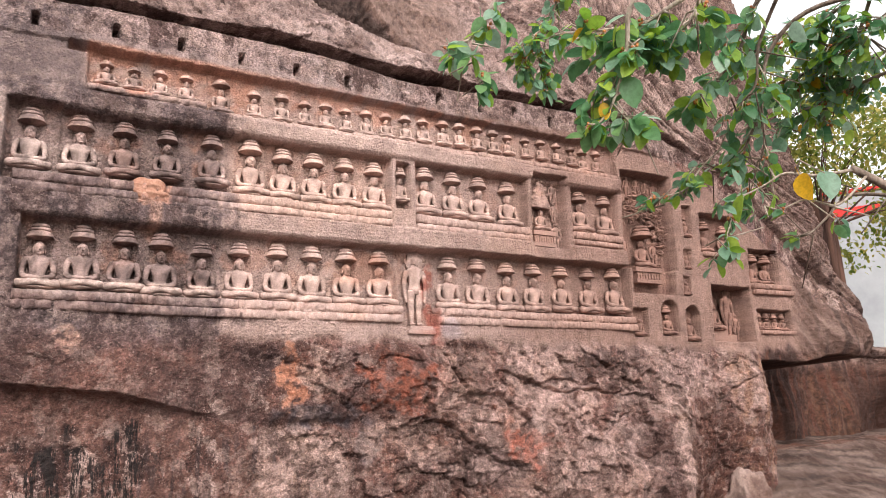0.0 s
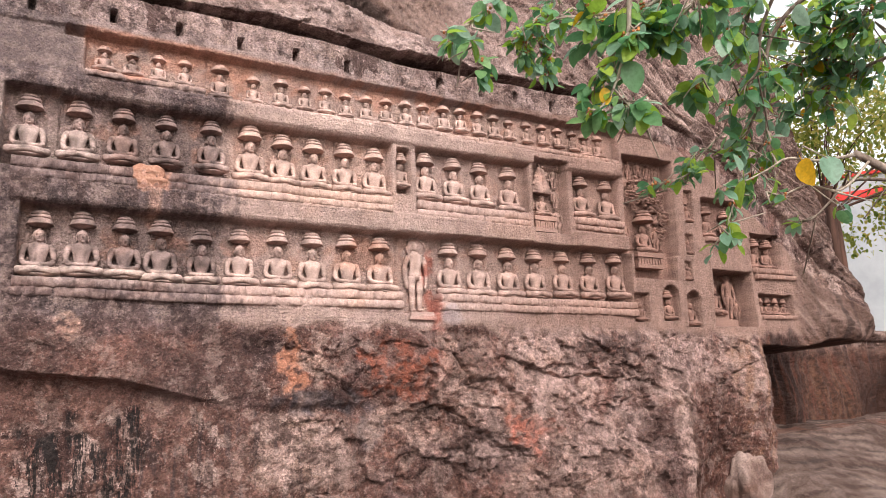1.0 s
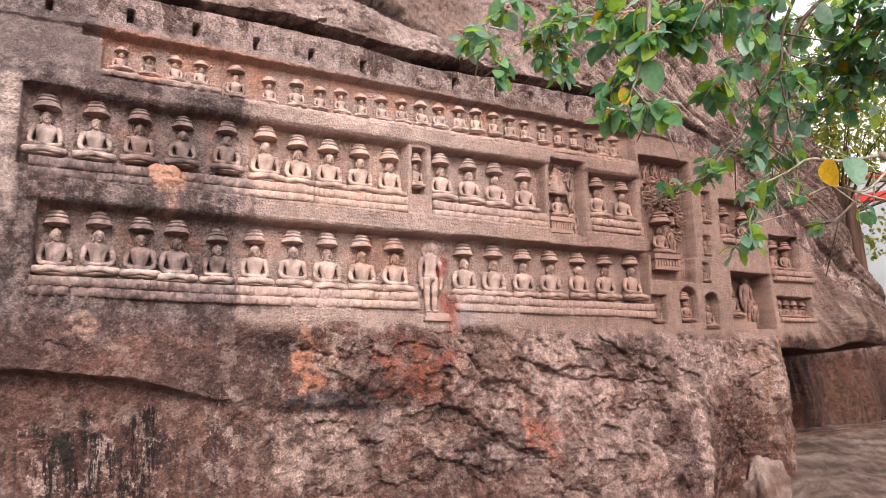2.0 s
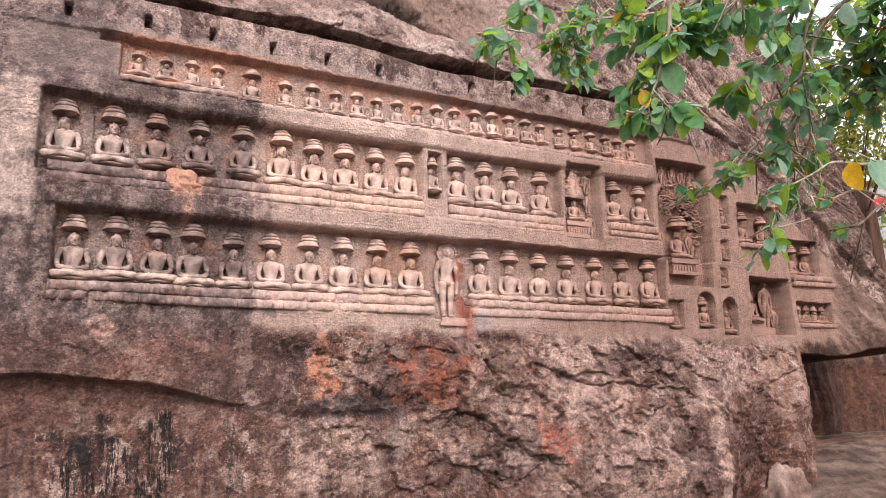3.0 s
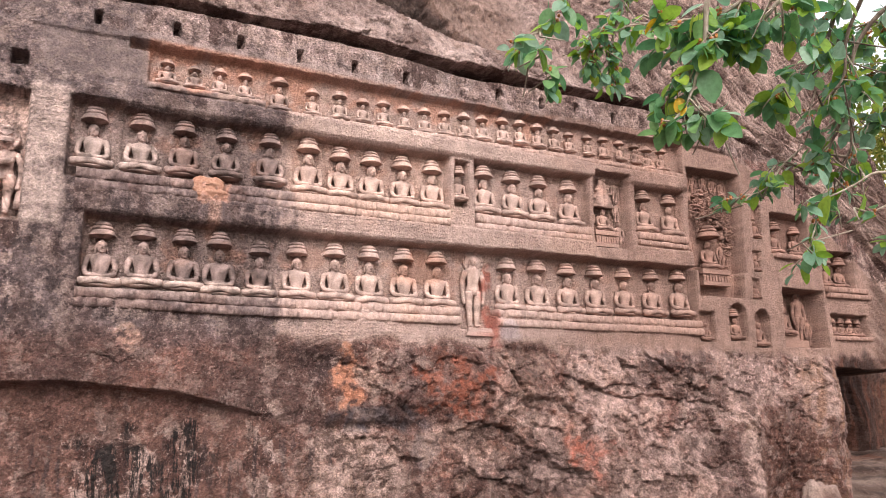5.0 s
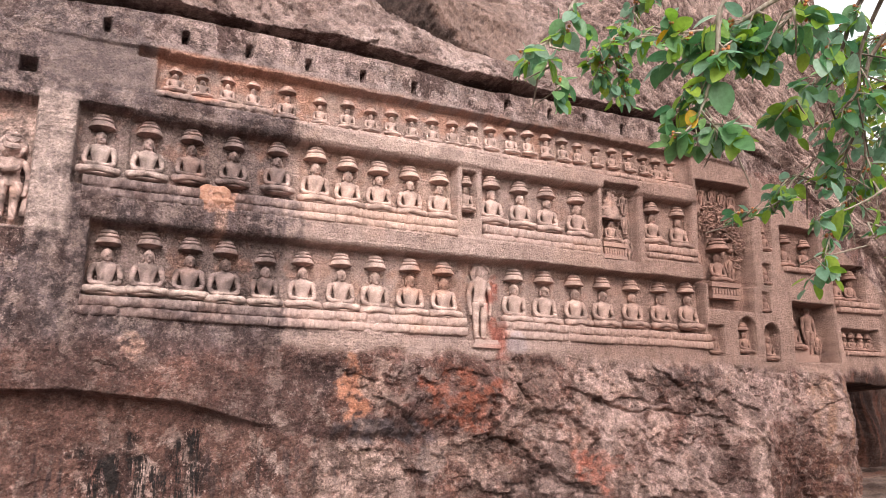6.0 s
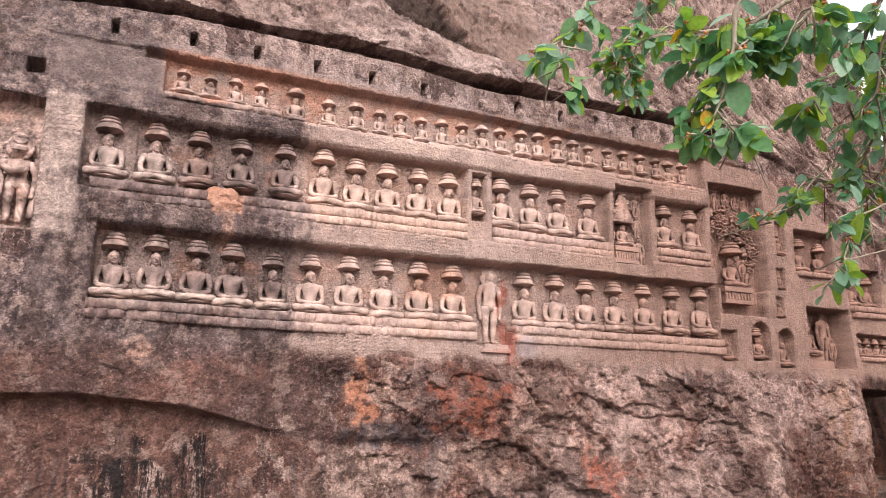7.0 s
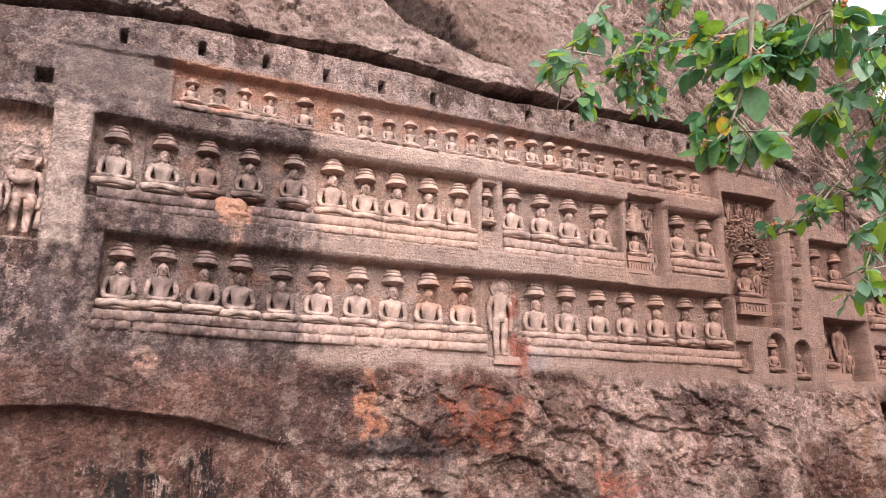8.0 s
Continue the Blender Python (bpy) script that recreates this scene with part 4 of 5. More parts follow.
# the small figures of the top row: x, seat, total height
ROW1 = [(2.09, 4.121, 0.229), (2.3, 4.117, 0.221), (2.5, 4.105, 0.251), (2.71, 4.103, 0.254), (3.0, 4.038, 0.337), (3.29, 4.054, 0.271), (3.54, 4.058, 0.289), (3.76, 4.07, 0.25), (3.96, 4.071, 0.27), (4.16, 4.068, 0.256), (4.37, 4.06, 0.28), (4.58, 4.075, 0.274), (4.79, 4.079, 0.281), (4.99, 4.093, 0.273), (5.22, 4.099, 0.286), (5.42, 4.113, 0.281), (5.63, 4.11, 0.28), (5.83, 4.108, 0.277), (6.02, 4.123, 0.238), (6.25, 4.12, 0.247), (6.46, 4.123, 0.253), (6.68, 4.123, 0.247), (6.88, 4.118, 0.244), (7.05, 4.074, 0.283), (7.25, 4.083, 0.286)]
for x, z, h in ROW1:
    k = h / 0.46
    statue_here(x, z, k * 0.98, 0.055, False, "small orange-washed stone seated statue" if x < 3.5 else "small pale stone seated statue, features worn", "top row of statues")
    parasol_here(x, z + h * 0.76, 0.06 * h / 0.26, h * 0.2, 0.07, 2, "parasols of the top row")

# middle row
ROW2 = [(1.6, 3.369, 0.499), (1.94, 3.372, 0.498), (2.26, 3.39, 0.473), (2.59, 3.407, 0.445), (2.95, 3.406, 0.461), (3.28, 3.357, 0.523), (3.57, 3.353, 0.484), (3.86, 3.352, 0.488), (4.16, 3.352, 0.486), (4.46, 3.351, 0.485), (5.01, 3.372, 0.493), (5.33, 3.373, 0.482), (5.64, 3.362, 0.485), (6.0, 3.343, 0.5), (6.98, 3.378, 0.478), (7.34, 3.364, 0.487)]
for x, z, h in ROW2:
    k = h / 0.46
    statue_here(x, z - 0.008, k, 0.085, x < 5.4, tone(x) + " stone seated statue on a carved ledge", "middle row of statues")
    parasol_here(x, z + h * 0.745, 0.09 * k, h * 0.235, 0.1, 3, "parasols of the middle row")
statue_here(4.725, 3.465, 0.74, 0.08, False, "tiny stone seated statue between two pilasters", "middle row of statues")
parasol_here(4.725, 3.72, 0.06, 0.085, 0.06, 3, "parasols of the middle row")

# bottom row
ROW3 = [(1.72, 2.475, 0.501), (2.01, 2.487, 0.504), (2.31, 2.48, 0.499), (2.58, 2.46, 0.52), (2.9, 2.463, 0.466), (3.21, 2.464, 0.491), (3.54, 2.463, 0.51), (3.85, 2.449, 0.53), (4.18, 2.456, 0.529), (4.51, 2.46, 0.523), (5.25, 2.454, 0.531), (5.59, 2.451, 0.545), (5.95, 2.461, 0.523), (6.29, 2.468, 0.522), (6.66, 2.484, 0.507), (7.03, 2.488, 0.512), (7.41, 2.502, 0.522)]
for x, z, h in ROW3:
    k = h / 0.46
    statue_here(x, z - 0.008, k, 0.09, x > 3.3 and x < 4, tone(x) + " stone seated statue in the lowest row", "bottom row of statues")
    parasol_here(x, z + h * 0.755, 0.086 * k, h * 0.22, 0.105, 3, "parasols of the bottom row")
statue_here(4.875, 2.285, 0.98, 0.08, False, "slender stone standing statue beside a red stain", "bottom row of statues", "standing_statue")
ped = Shape()
ped.block(-0.14, 0.14, -0.1, 0.06, 0, 0.035)
ped.block(-0.12, 0.12, -0.08, 0.06, 0.035, 0.075)
hood = Shape()
hood.ball((0, 0, 0), (0.1, 0.03, 0.09), 18, 10)
hood.tube([(0.1 * math.cos(a), -0.012, 0.09 * math.sin(a)) for a in np.linspace(0, 2 * math.pi, 25)], [0.012] * 25, 7)
relief("stone_hood", hood.scaled(1, 1, 1, 0.01, 3), (4.895, 0.115, 2.895), 1.0, "round worn stone hood behind a standing statue's head", "carving")
relief("statue_pedestal", ped.scaled(1, 1, 1, 0.006, 2), (4.885, 0.05, 2.2), 0.5, "stepped stone pedestal under the standing statue", "pedestal", smooth=False)


# ---- orange repair between the rows ----
PLASTER = plain("orange_plaster", (0.28, 0.125, 0.085), (0.44, 0.25, 0.18), 30, 0.9, (1, 1, 1.4), 0.8)
daub = Shape()
daub.ball((0, 0, 0), (0.13, 0.028, 0.07), 22, 14)
daub.ball((0.02, 0.0, -0.05), (0.125, 0.026, 0.055), 20, 12)
daub.ball((0.035, 0.015, -0.16), (0.05, 0.024, 0.11), 16, 12)
daub.scaled(1, 1, 1, 0.022, 5)
tagged(new("plaster_patch", mesh_of("plaster_patch", daub.v, daub.f, PLASTER)), "rough orange plaster repair stuck on the carved ledge", "plaster patch").location = (2.444, -0.015, 3.317)

# ---- worn writing on the bands ----
def writing(x0, x1, z0, z1, seed):
    """Rows of small worn strokes, too weathered to read."""
    r = random.Random(seed)
    s = Shape()
    bars = []
    z = z1 - 0.02
    while z > z0 + 0.012:
        x = x0 + r.uniform(0, 0.03)
        while x < x1:
            if r.random() < 0.82:
                bars.append((x, z + r.uniform(-0.004, 0.004), r.uniform(0.004, 0.011), r.uniform(0.003, 0.01)))
            x += r.uniform(0.016, 0.03)
        z -= 0.033
    deep_y, _ = cliff_depth(np.array([b[0] for b in bars]), np.array([b[1] for b in bars]))
    for (x, z, w, h), y in zip(bars, deep_y):
        s.block(x - w, x + w, y - 0.005, y + 0.02, z - h, z + h)
    co = np.array(s.v)
    me = mesh_of("inscription", s.v, s.f, CARVED, False)
    paint(me, stone_colour(co[:, 0], co[:, 2], np.zeros(len(co))))
    tagged(new("inscription", me), "rows of worn unreadable carved strokes on a stone band", "inscription", "worn inscriptions", "stuff")


for k, (x0, x1, z0, z1) in enumerate([(3.2, 4.58, 3.03, 3.2), (4.66, 4.82, 3.05, 3.36), (4.9, 6.18, 3.03, 3.19), (6.84, 7.5, 3.05, 3.23), (3.2, 4.68, 2.14, 2.3), (5.12, 7.55, 2.15, 2.3), (1.2, 1.4, 3.62, 3.86)]):
    writing(x0, x1, z0, z1, k)

# ---- carved panels on the way to the cave ----
def throne(w, h, d):
    """A stepped seat with a frieze of small upright bars."""
    s = Shape()
    s.block(-w / 2, w / 2, -d, 0.06, 0, h * 0.22)
    s.block(-w * 0.44, w * 0.44, -d * 0.8, 0.06, h * 0.22, h * 0.72)
    s.block(-w / 2, w / 2, -d, 0.06, h * 0.72, h)
    n = 9
    for k in range(n):
        x = -w * 0.42 + w * 0.84 * k / (n - 1)
        s.block(x - w * 0.022, x + w * 0.022, -d * 0.92, -d * 0.7, h * 0.28, h * (0.52 + 0.14 * ((k * 7) % 3) / 2))
    return s


def scrolls(w, h, count, seed):
    """Curling tendrils, carved close together."""
    s = Shape()
    r = random.Random(seed)
    for k in range(count):
        cx, cz = r.uniform(-w / 2, w / 2), r.uniform(0, h)
        if abs(cx) > w / 2 * (1.05 - 0.55 * abs(cz / h - 0.45)):
            continue
        size, turn, way = r.uniform(0.028, 0.052), r.uniform(0, 6.28), r.choice((-1, 1))
        pts = []
        for i in range(14):
            a = turn + way * i * 0.55
            q = size * (1 - i / 17)
            pts.append((cx + q * math.cos(a), -0.03 + 0.02 * math.sin(i) - 0.03 * (1 - abs(cx) / w), cz + q * math.sin(a)))
        s.tube(pts, [0.011 - 0.0004 * i for i in range(14)], 6)
    for k in range(count // 2):
        cx, cz = r.uniform(-w / 2, w / 2) * 0.9, r.uniform(0, h)
        s.ball((cx, 0.0, cz), (0.04, 0.04, 0.035), 8, 5)
    return s


def rock_canopy(w, h, seed):
    """A lumpy tree-like canopy, narrow at the top."""
    s = Shape()
    r = random.Random(seed)
    rings = 22
    for k in range(5):
        cx, cy = (-0.3 + 0.15 * k) * w, -0.02 - 0.02 * (k % 2)
        top = h * (1 - 0.16 * abs(k - 2))
        s.loft([(cx * (1 - 0.6 * i / rings), cy, top * i / rings, w * 0.24 * (1 - 0.75 * i / rings) * (1 + 0.25 * math.sin(i * 2.1 + k)), 0.05 * (1 - 0.5 * i / rings)) for i in range(rings + 1)], 12)
    for k in range(26):
        t = r.random()
        half = w / 2 * (1 - 0.65 * t)
        q = r.uniform(0.012, 0.02)
        s.ball((r.uniform(-half, half), -0.055 + 0.02 * t, t * h), (q, q * 1.2, q), 7, 5)
    return s


def put_throne(x, z, w, h, d, y):
    relief("statue_throne", throne(w, h, d).scaled(1, 1, 1, 0.004, x), (x, y, z), 0.8, "stepped stone throne with a worn carved frieze", "throne", smooth=False)


def attendants(spots, y, label):
    for x, z, k in spots:
        statue_here(x, z, k, y, False, label, "small attendant statues", "standing_statue")


# panel in the middle row
put_throne(6.44, 3.17, 0.3, 0.17, 0.09, 0.12)
statue_here(6.44, 3.345, 0.72, 0.1, False, "small stone seated statue under a rock canopy", "panel statues")
relief("carved_canopy", rock_canopy(0.3, 0.32, 4).scaled(1, 1, 1, 0.016, 1), (6.42, 0.11, 3.59), 1.0, "lumpy carved stone tree canopy over a statue", "carving")
attendants([(6.655, 3.17, 0.42), (6.64, 3.46, 0.33), (6.63, 3.68, 0.33), (6.305, 3.36, 0.3), (6.3, 3.58, 0.28)], 0.12, "tiny carved stone attendant in a crowded panel")

# tall recess with the scrolls
put_throne(7.93, 2.86, 0.42, 0.18, 0.12, 0.14)
statue_here(7.92, 3.045, 1.0, 0.12, False, "brown stone seated statue on a throne", "panel statues")
parasol_here(7.95, 3.42, 0.125, 0.14, 0.13, 3, "panel parasols")
relief("carved_scrollwork", scrolls(0.62, 0.4, 60, 5).scaled(1, 1, 1, 0.008, 3), (7.96, 0.15, 3.56), 1.0, "dense curling carved stone tendrils", "carving")
relief("carved_scrollwork", scrolls(0.2, 0.35, 18, 8).scaled(1, 1, 1, 0.008, 9), (8.25, 0.16, 3.25), 1.0, "curling carved stone tendrils beside a statue", "carving")
attendants([(7.67, 3.88, 0.38), (7.8, 3.92, 0.34), (7.95, 3.93, 0.34), (8.1, 3.9, 0.36), (8.24, 3.88, 0.36)], 0.16, "tiny carved stone figure above the scrollwork")
attendants([(7.66, 3.12, 0.42), (7.65, 3.42, 0.34), (8.14, 3.08, 0.44), (8.2, 3.1, 0.34), (7.7, 2.8, 0.34), (8.3, 2.76, 0.36)], 0.14, "small carved stone attendant beside a throne")

# small niches below and beyond
SMALL = [(7.73, 2.255, 0.6, 0.06), (8.18, 2.275, 0.72, 0.06), (8.56, 2.215, 0.82, 0.08), (8.595, 3.46, 0.62, 0.05), (8.56, 3.065, 0.5, 0.04), (8.5, 2.745, 0.5, 0.02), (8.97, 3.31, 0.85, 0.1), (9.32, 3.31, 0.8, 0.1), (9.82, 2.965, 0.84, 0.1), (10.08, 2.965, 0.84, 0.1), (9.12, 2.36, 1.1, 0.2)]
for x, z, k, y in SMALL:
    statue_here(x, z, k, y, False, "small brown stone seated statue in its own niche", "statues in small niches")
for x, z, r in [(8.595, 3.68, 0.055), (8.97, 3.6, 0.08), (9.32, 3.58, 0.075), (9.82, 3.25, 0.085), (10.08, 3.25, 0.085), (8.18, 2.53, 0.075)]:
    parasol_here(x, z, r, r * 1.25, 0.09, 3, "parasols of the small niches")
attendants([(9.4, 2.3, 0.86), (9.54, 2.24, 0.5)], 0.2, "brown stone standing statue in a deep niche")
seat = Shape()
seat.block(-0.2, 0.3, -0.08, 0.08, 0, 0.08)
seat.block(-0.17, 0.16, -0.06, 0.08, 0.08, 0.14)
relief("statue_pedestal", seat.scaled(1, 1, 1, 0.006, 4), (9.15, 0.2, 2.225), 0.6, "low stepped stone pedestal in a deep niche", "pedestal", smooth=False)
for k in range(4):
    x = 9.83 + 0.155 * k
    statue_here(x, 2.375, 0.46, 0.07, False, "tiny brown stone seated statue in a row of four", "row of four statues")
    parasol_here(x, 2.53, 0.045, 0.06, 0.08, 2, "parasols of the row of four")
for x0, x1, z0, z1 in [(9.68, 10.42, 2.89, 2.96), (9.7, 10.46, 2.82, 2.885), (9.74, 10.42, 2.31, 2.365), (8.84, 9.46, 3.24, 3.3)]:
    relief("carved_ledge", moulding(0, x1 - x0, 0, z1 - z0, -0.05, 0.06, 0.02, x0), (x0, 0.03, z0), 0.6, "short worn stone ledge under small statues", "ledge", "ledges under small statues")

# the niche beyond the pillar
guard = standing(3).scaled(1.0, 1.1, 0.86, 0.004, 8)
guard.ball((0.0, -0.015, 0.56), (0.088, 0.075, 0.085), 14, 10)
guard.ball((0.0, -0.085, 0.535), (0.05, 0.03, 0.036), 12, 6)
for k in (-1, 1):
    guard.ball((k * 0.035, -0.082, 0.582), (0.012, 0.012, 0.008), 8, 5)
    guard.ball((k * 0.08, 0.01, 0.56), (0.02, 0.02, 0.035), 8, 5)
for k in range(26):
    a = 2 * math.pi * k / 26
    guard.ball((0.078 * math.cos(a), -0.035 + 0.02 * math.sin(3 * a), 0.56 + 0.078 * math.sin(a)), (0.02, 0.022, 0.022), 7, 5)
for k in (-1, 1):
    guard.tube([(k * 0.005, -0.105, 0.56), (k * 0.05, -0.085, 0.60)], [0.008, 0.006], 6)
    guard.tube([(k * 0.045, -0.1, 0.525), (0, -0.118, 0.515)], [0.006, 0.007], 6)
guard.tube(smooth_path([(-0.1, -0.03, 0.42), (-0.03, -0.085, 0.36), (0.06, -0.08, 0.39)], 4), [0.024] * 9, 8)
guard.tube(smooth_path([(0.12, 0.02, 0.5), (0.13, 0.02, 0.3), (0.11, 0.02, 0.05)], 3), [0.03] * 7, 8)
relief("guardian_statue", guard, (1.03, 0.1, 2.95), 1.0, "pale stone guardian statue with a thick mane", "statue")
statue_here(0.87, 2.95, 0.66, 0.02, False, "small pale stone standing statue beside the guardian", "statues beyond the pillar", "standing_statue")

# ---- ground ----
gx = np.concatenate([np.linspace(-900, -12, 14), np.arange(-11, 8.4, 0.12), np.arange(8.4, 15, 0.04), np.arange(15, 17, 0.12), np.linspace(17.2, 900, 16)])
gy = np.concatenate([np.linspace(-900, -14, 14), np.arange(-13, -2, 0.12), np.arange(-2, 2, 0.03), np.arange(2, 4, 0.12), np.linspace(5, 900, 16)])
AX, AY = np.meshgrid(gx, gy)
rise = S(8.5, 9.9, AX) * (1 - S(17, 40, AX)) * np.clip(0.86 - 0.5 * np.clip(0.45 - AY, 0, 9), 0, 1) * (1 - S(5, 30, AY))
AZ = rise + 0.03 * fbm(AX * 0.8, AY * 0.8, 4, 70) + rise * (0.025 * pn((AX - 0.25 * AY) * 1.6, (AY + 0.25 * AX) * 11, 78) + 0.06 * fbm(AX * 1.2 + AY, AY * 3 - AX, 4, 71) + 0.05 * pn(AX * 1.2, AY * 7, 72))
me = bpy.data.meshes.new("ground")
gi = np.arange(AX.size).reshape(AX.shape)
gq = np.stack([gi[:-1, :-1], gi[:-1, 1:], gi[1:, 1:], gi[1:, :-1]], -1).reshape(-1, 4)
me.from_pydata(np.stack([AX, AY, AZ], -1).reshape(-1, 3).tolist(), [], gq.tolist())
me.polygons.foreach_set("use_smooth", [True] * len(me.polygons))
gn = fbm(AX * 1.5, AY * 1.5, 4, 73)
gw = AY + 0.25 * AX + 0.15 * fbm(AX * 1.1, AY * 1.1, 3, 75)
gl = AX - 0.25 * AY
gcol = np.ones(AX.shape + (3,)) * np.array((0.11, 0.062, 0.048))
gm = np.clip(0.4 + 1.1 * gn + 0.8 * pn(gl * 0.9, gw * 4, 74) + 0.9 * pn(gl * 1.6, gw * 13, 76), 0, 1)[..., None]
gcol = gcol * (1 - 0.85 * gm) + np.array((0.36, 0.26, 0.22)) * 0.85 * gm
gk = np.clip(S(0.05, 0.3, pn(gl * 0.8, gw * 9, 77) + 0.4 * gn), 0, 1)[..., None]
gcol = gcol * (1 - 0.7 * gk) + np.array((0.05, 0.03, 0.026)) * 0.7 * gk
gr = (np.exp(-((AY - 0.85 - 0.15 * gn) / 0.35) ** 2) * S(9.4, 9.9, AX) * S(-0.3, 0.2, gn))[..., None]
gcol = gcol * (1 - 0.6 * gr) + np.array((0.3, 0.1, 0.055)) * 0.6 * gr
paint(me, np.concatenate([gcol.reshape(-1, 3) * 0.65, np.full((AX.size, 1), 0.2)], 1))
me.materials.append(ROCK)
tagged(new("ground", me), "bare worn pinkish rock ground rising to the cliff", "ground", kind="structure")


def boulder(name, at, r, seed, cols, label, detail=4, rough=0.3):
    bm = bmesh.new()
    bmesh.ops.create_icosphere(bm, subdivisions=detail, radius=1)
    for v in bm.verts:
        p = v.co.copy()
        k = 1 + rough * noise.noise(p * 1.3 + Vector((seed, 0, 0))) + rough * 0.5 * noise.noise(p * 3.1 + Vector((0, seed, 0))) + rough * 0.2 * noise.noise(p * 9)
        v.co = Vector((p.x * r[0], p.y * r[1], p.z * r[2])) * k
    me = bpy.data.meshes.new(name)
    bm.to_mesh(me)
    bm.free()
    me.materials.append(ROCK)
    me.polygons.foreach_set("use_smooth", [True] * len(me.polygons))
    co = np.array([v.co for v in me.vertices])
    m = np.clip(0.5 + fbm(co[:, 0] * 2 + co[:, 1] * 1.3, co[:, 2] * 2 + co[:, 1], 4, seed), 0, 1)[:, None]
    paint(me, np.concatenate([np.array(cols[0]) * (1 - m) + np.array(cols[1]) * m, np.full((len(co), 1), 0.3)], 1))
    ob = new(name, me)
    ob.location = at
    return tagged(ob, label, "rock")


boulder("boulder", (9.16, -0.03, 0.22), (0.26, 0.24, 0.46), 6, ((0.16, 0.09, 0.07), (0.5, 0.37, 0.33)), "pale pinkish boulder at the foot of the cliff", 5, 0.38)
boulder("rock_outcrop", (17.6, 1.2, 0.7), (1.9, 1.6, 1.5), 8, ((0.1, 0.055, 0.04), (0.21, 0.13, 0.1)), "brown weathered rock outcrop beyond the cave", 5, 0.3)

# ---- far building ----
house = tagged(new("temple_building"), "whitewashed building with red-painted bands below its parapet", "building")
house.matrix_world = Matrix.Translation((23.12, 7.2, 0)) @ pose(0, 0, 0, 0, 0, -60)


def house_part(name, x0, x1, y0, y1, z0, z1, mat, label=""):
    bm = bmesh.new()
    bmesh.ops.create_cube(bm, size=1)
    for v in bm.verts:
        v.co = ((x0 + x1) / 2 + v.co.x * (x1 - x0), (y0 + y1) / 2 + v.co.y * (y1 - y0), (z0 + z1) / 2 + v.co.z * (z1 - z0))
    bmesh.ops.bevel(bm, geom=bm.edges[:], offset=0.02, segments=2, affect="EDGES")
    me = bpy.data.meshes.new(name)
    bm.to_mesh(me)
    bm.free()
    me.materials.append(mat)
    ob = child(new(name, me), house)
    if label:
        tagged(ob, label)


house_part("wall", 0, 9, 0, 6, 0, 6.8, LIME)
house_part("band", -0.06, 9.06, -0.06, 6.06, 6.8, 7.05, RED_PAINT, "red painted band")
house_part("parapet", 0.02, 8.98, 0.02, 5.98, 7.05, 7.5, LIME)
house_part("coping", -0.06, 9.06, -0.06, 6.06, 7.5, 7.62, RED_PAINT, "red painted coping")


# ---- trees ----
def leaf_mesh(name, mat, width, curl):
    """A heart-shaped leaf of length one along x, folded at the midrib."""
    prof = [(0, 0.0), (0.07, 0.5), (0.22, 0.88), (0.42, 1.0), (0.64, 0.9), (0.84, 0.55), (0.95, 0.22), (1.0, 0.0)]
    v, f = [], []
    for x, wd in prof:
        drop = -curl * x * x
        v += [(x, -wd * width / 2, drop + 0.09 * wd), (x, 0, drop), (x, wd * width / 2, drop + 0.09 * wd)]
    for i in range(len(prof) - 1):
        a = 3 * i
        f += [(a, a + 3, a + 4, a + 1), (a + 1, a + 4, a + 5, a + 2)]
    stalk = len(v)
    v += [(-0.3, -0.012, 0.06), (-0.3, 0.012, 0.06), (0.02, 0.012, 0.0), (0.02, -0.012, 0.0)]
    f.append((stalk, stalk + 1, stalk + 2, stalk + 3))
    return mesh_of(name, v, f, mat, True)


LEAVES = [leaf_mesh("leaf", LEAF_GREEN, 0.6, 0.2), leaf_mesh("leaf", LEAF_GREEN, 0.7, 0.05), leaf_mesh("leaf", LEAF_PALE, 0.68, 0.15), leaf_mesh("leaf", LEAF_LIME, 0.62, 0.1), leaf_mesh("leaf", LEAF_YELLOW, 0.6, 0.1)]
LEAF_MATS = [LEAF_GREEN, LEAF_GREEN, LEAF_PALE, LEAF_LIME, LEAF_YELLOW]
LEAF_DATA = [([v.co.copy() for v in m.vertices], [tuple(p.vertices) for p in m.polygons]) for m in LEAVES]


def leaf_pose(r, at, along, size):
    d = (along + Vector((r.uniform(-1, 1), r.uniform(-1, 1), r.uniform(-1.1, 0.5)))).normalized()
    side = d.cross(Vector((r.uniform(-0.7, 0.7), r.uniform(-0.7, 0.7), 1))).normalized()
    up = side.cross(d)
    m = Matrix((d, side, up)).transposed().to_4x4()
    return Matrix.Translation(at) @ m @ Matrix.Diagonal((size, size, size, 1))


tree = tagged(new("fig_tree"), "leafy fig tree with drooping branches over the path", "tree")
tree.location = (6.62, -4.25, 0)


def tree_part(name, shape, mat, owner, label=""):
    me = mesh_of(name, [Vector(v) - owner.location for v in shape.v], shape.f, mat)
    ob = child(new(name, me), owner)
    if label:
        tagged(ob, label)
    return ob


trunk = Shape()
tp = smooth_path([(6.62, -4.25, -0.1), (6.7, -4.3, 0.8), (6.68, -4.32, 1.6), (6.5, -4.38, 2.6), (6.2, -4.45, 3.35), (5.87, -4.4, 3.78), (5.48, -4.46, 4.07), (4.99, -3.82, 3.95)], 5)
trunk.tube(tp, [0.2 - 0.165 * i / (len(tp) - 1) for i in range(len(tp))], 12)
tree_part("trunk", trunk, BARK, tree)

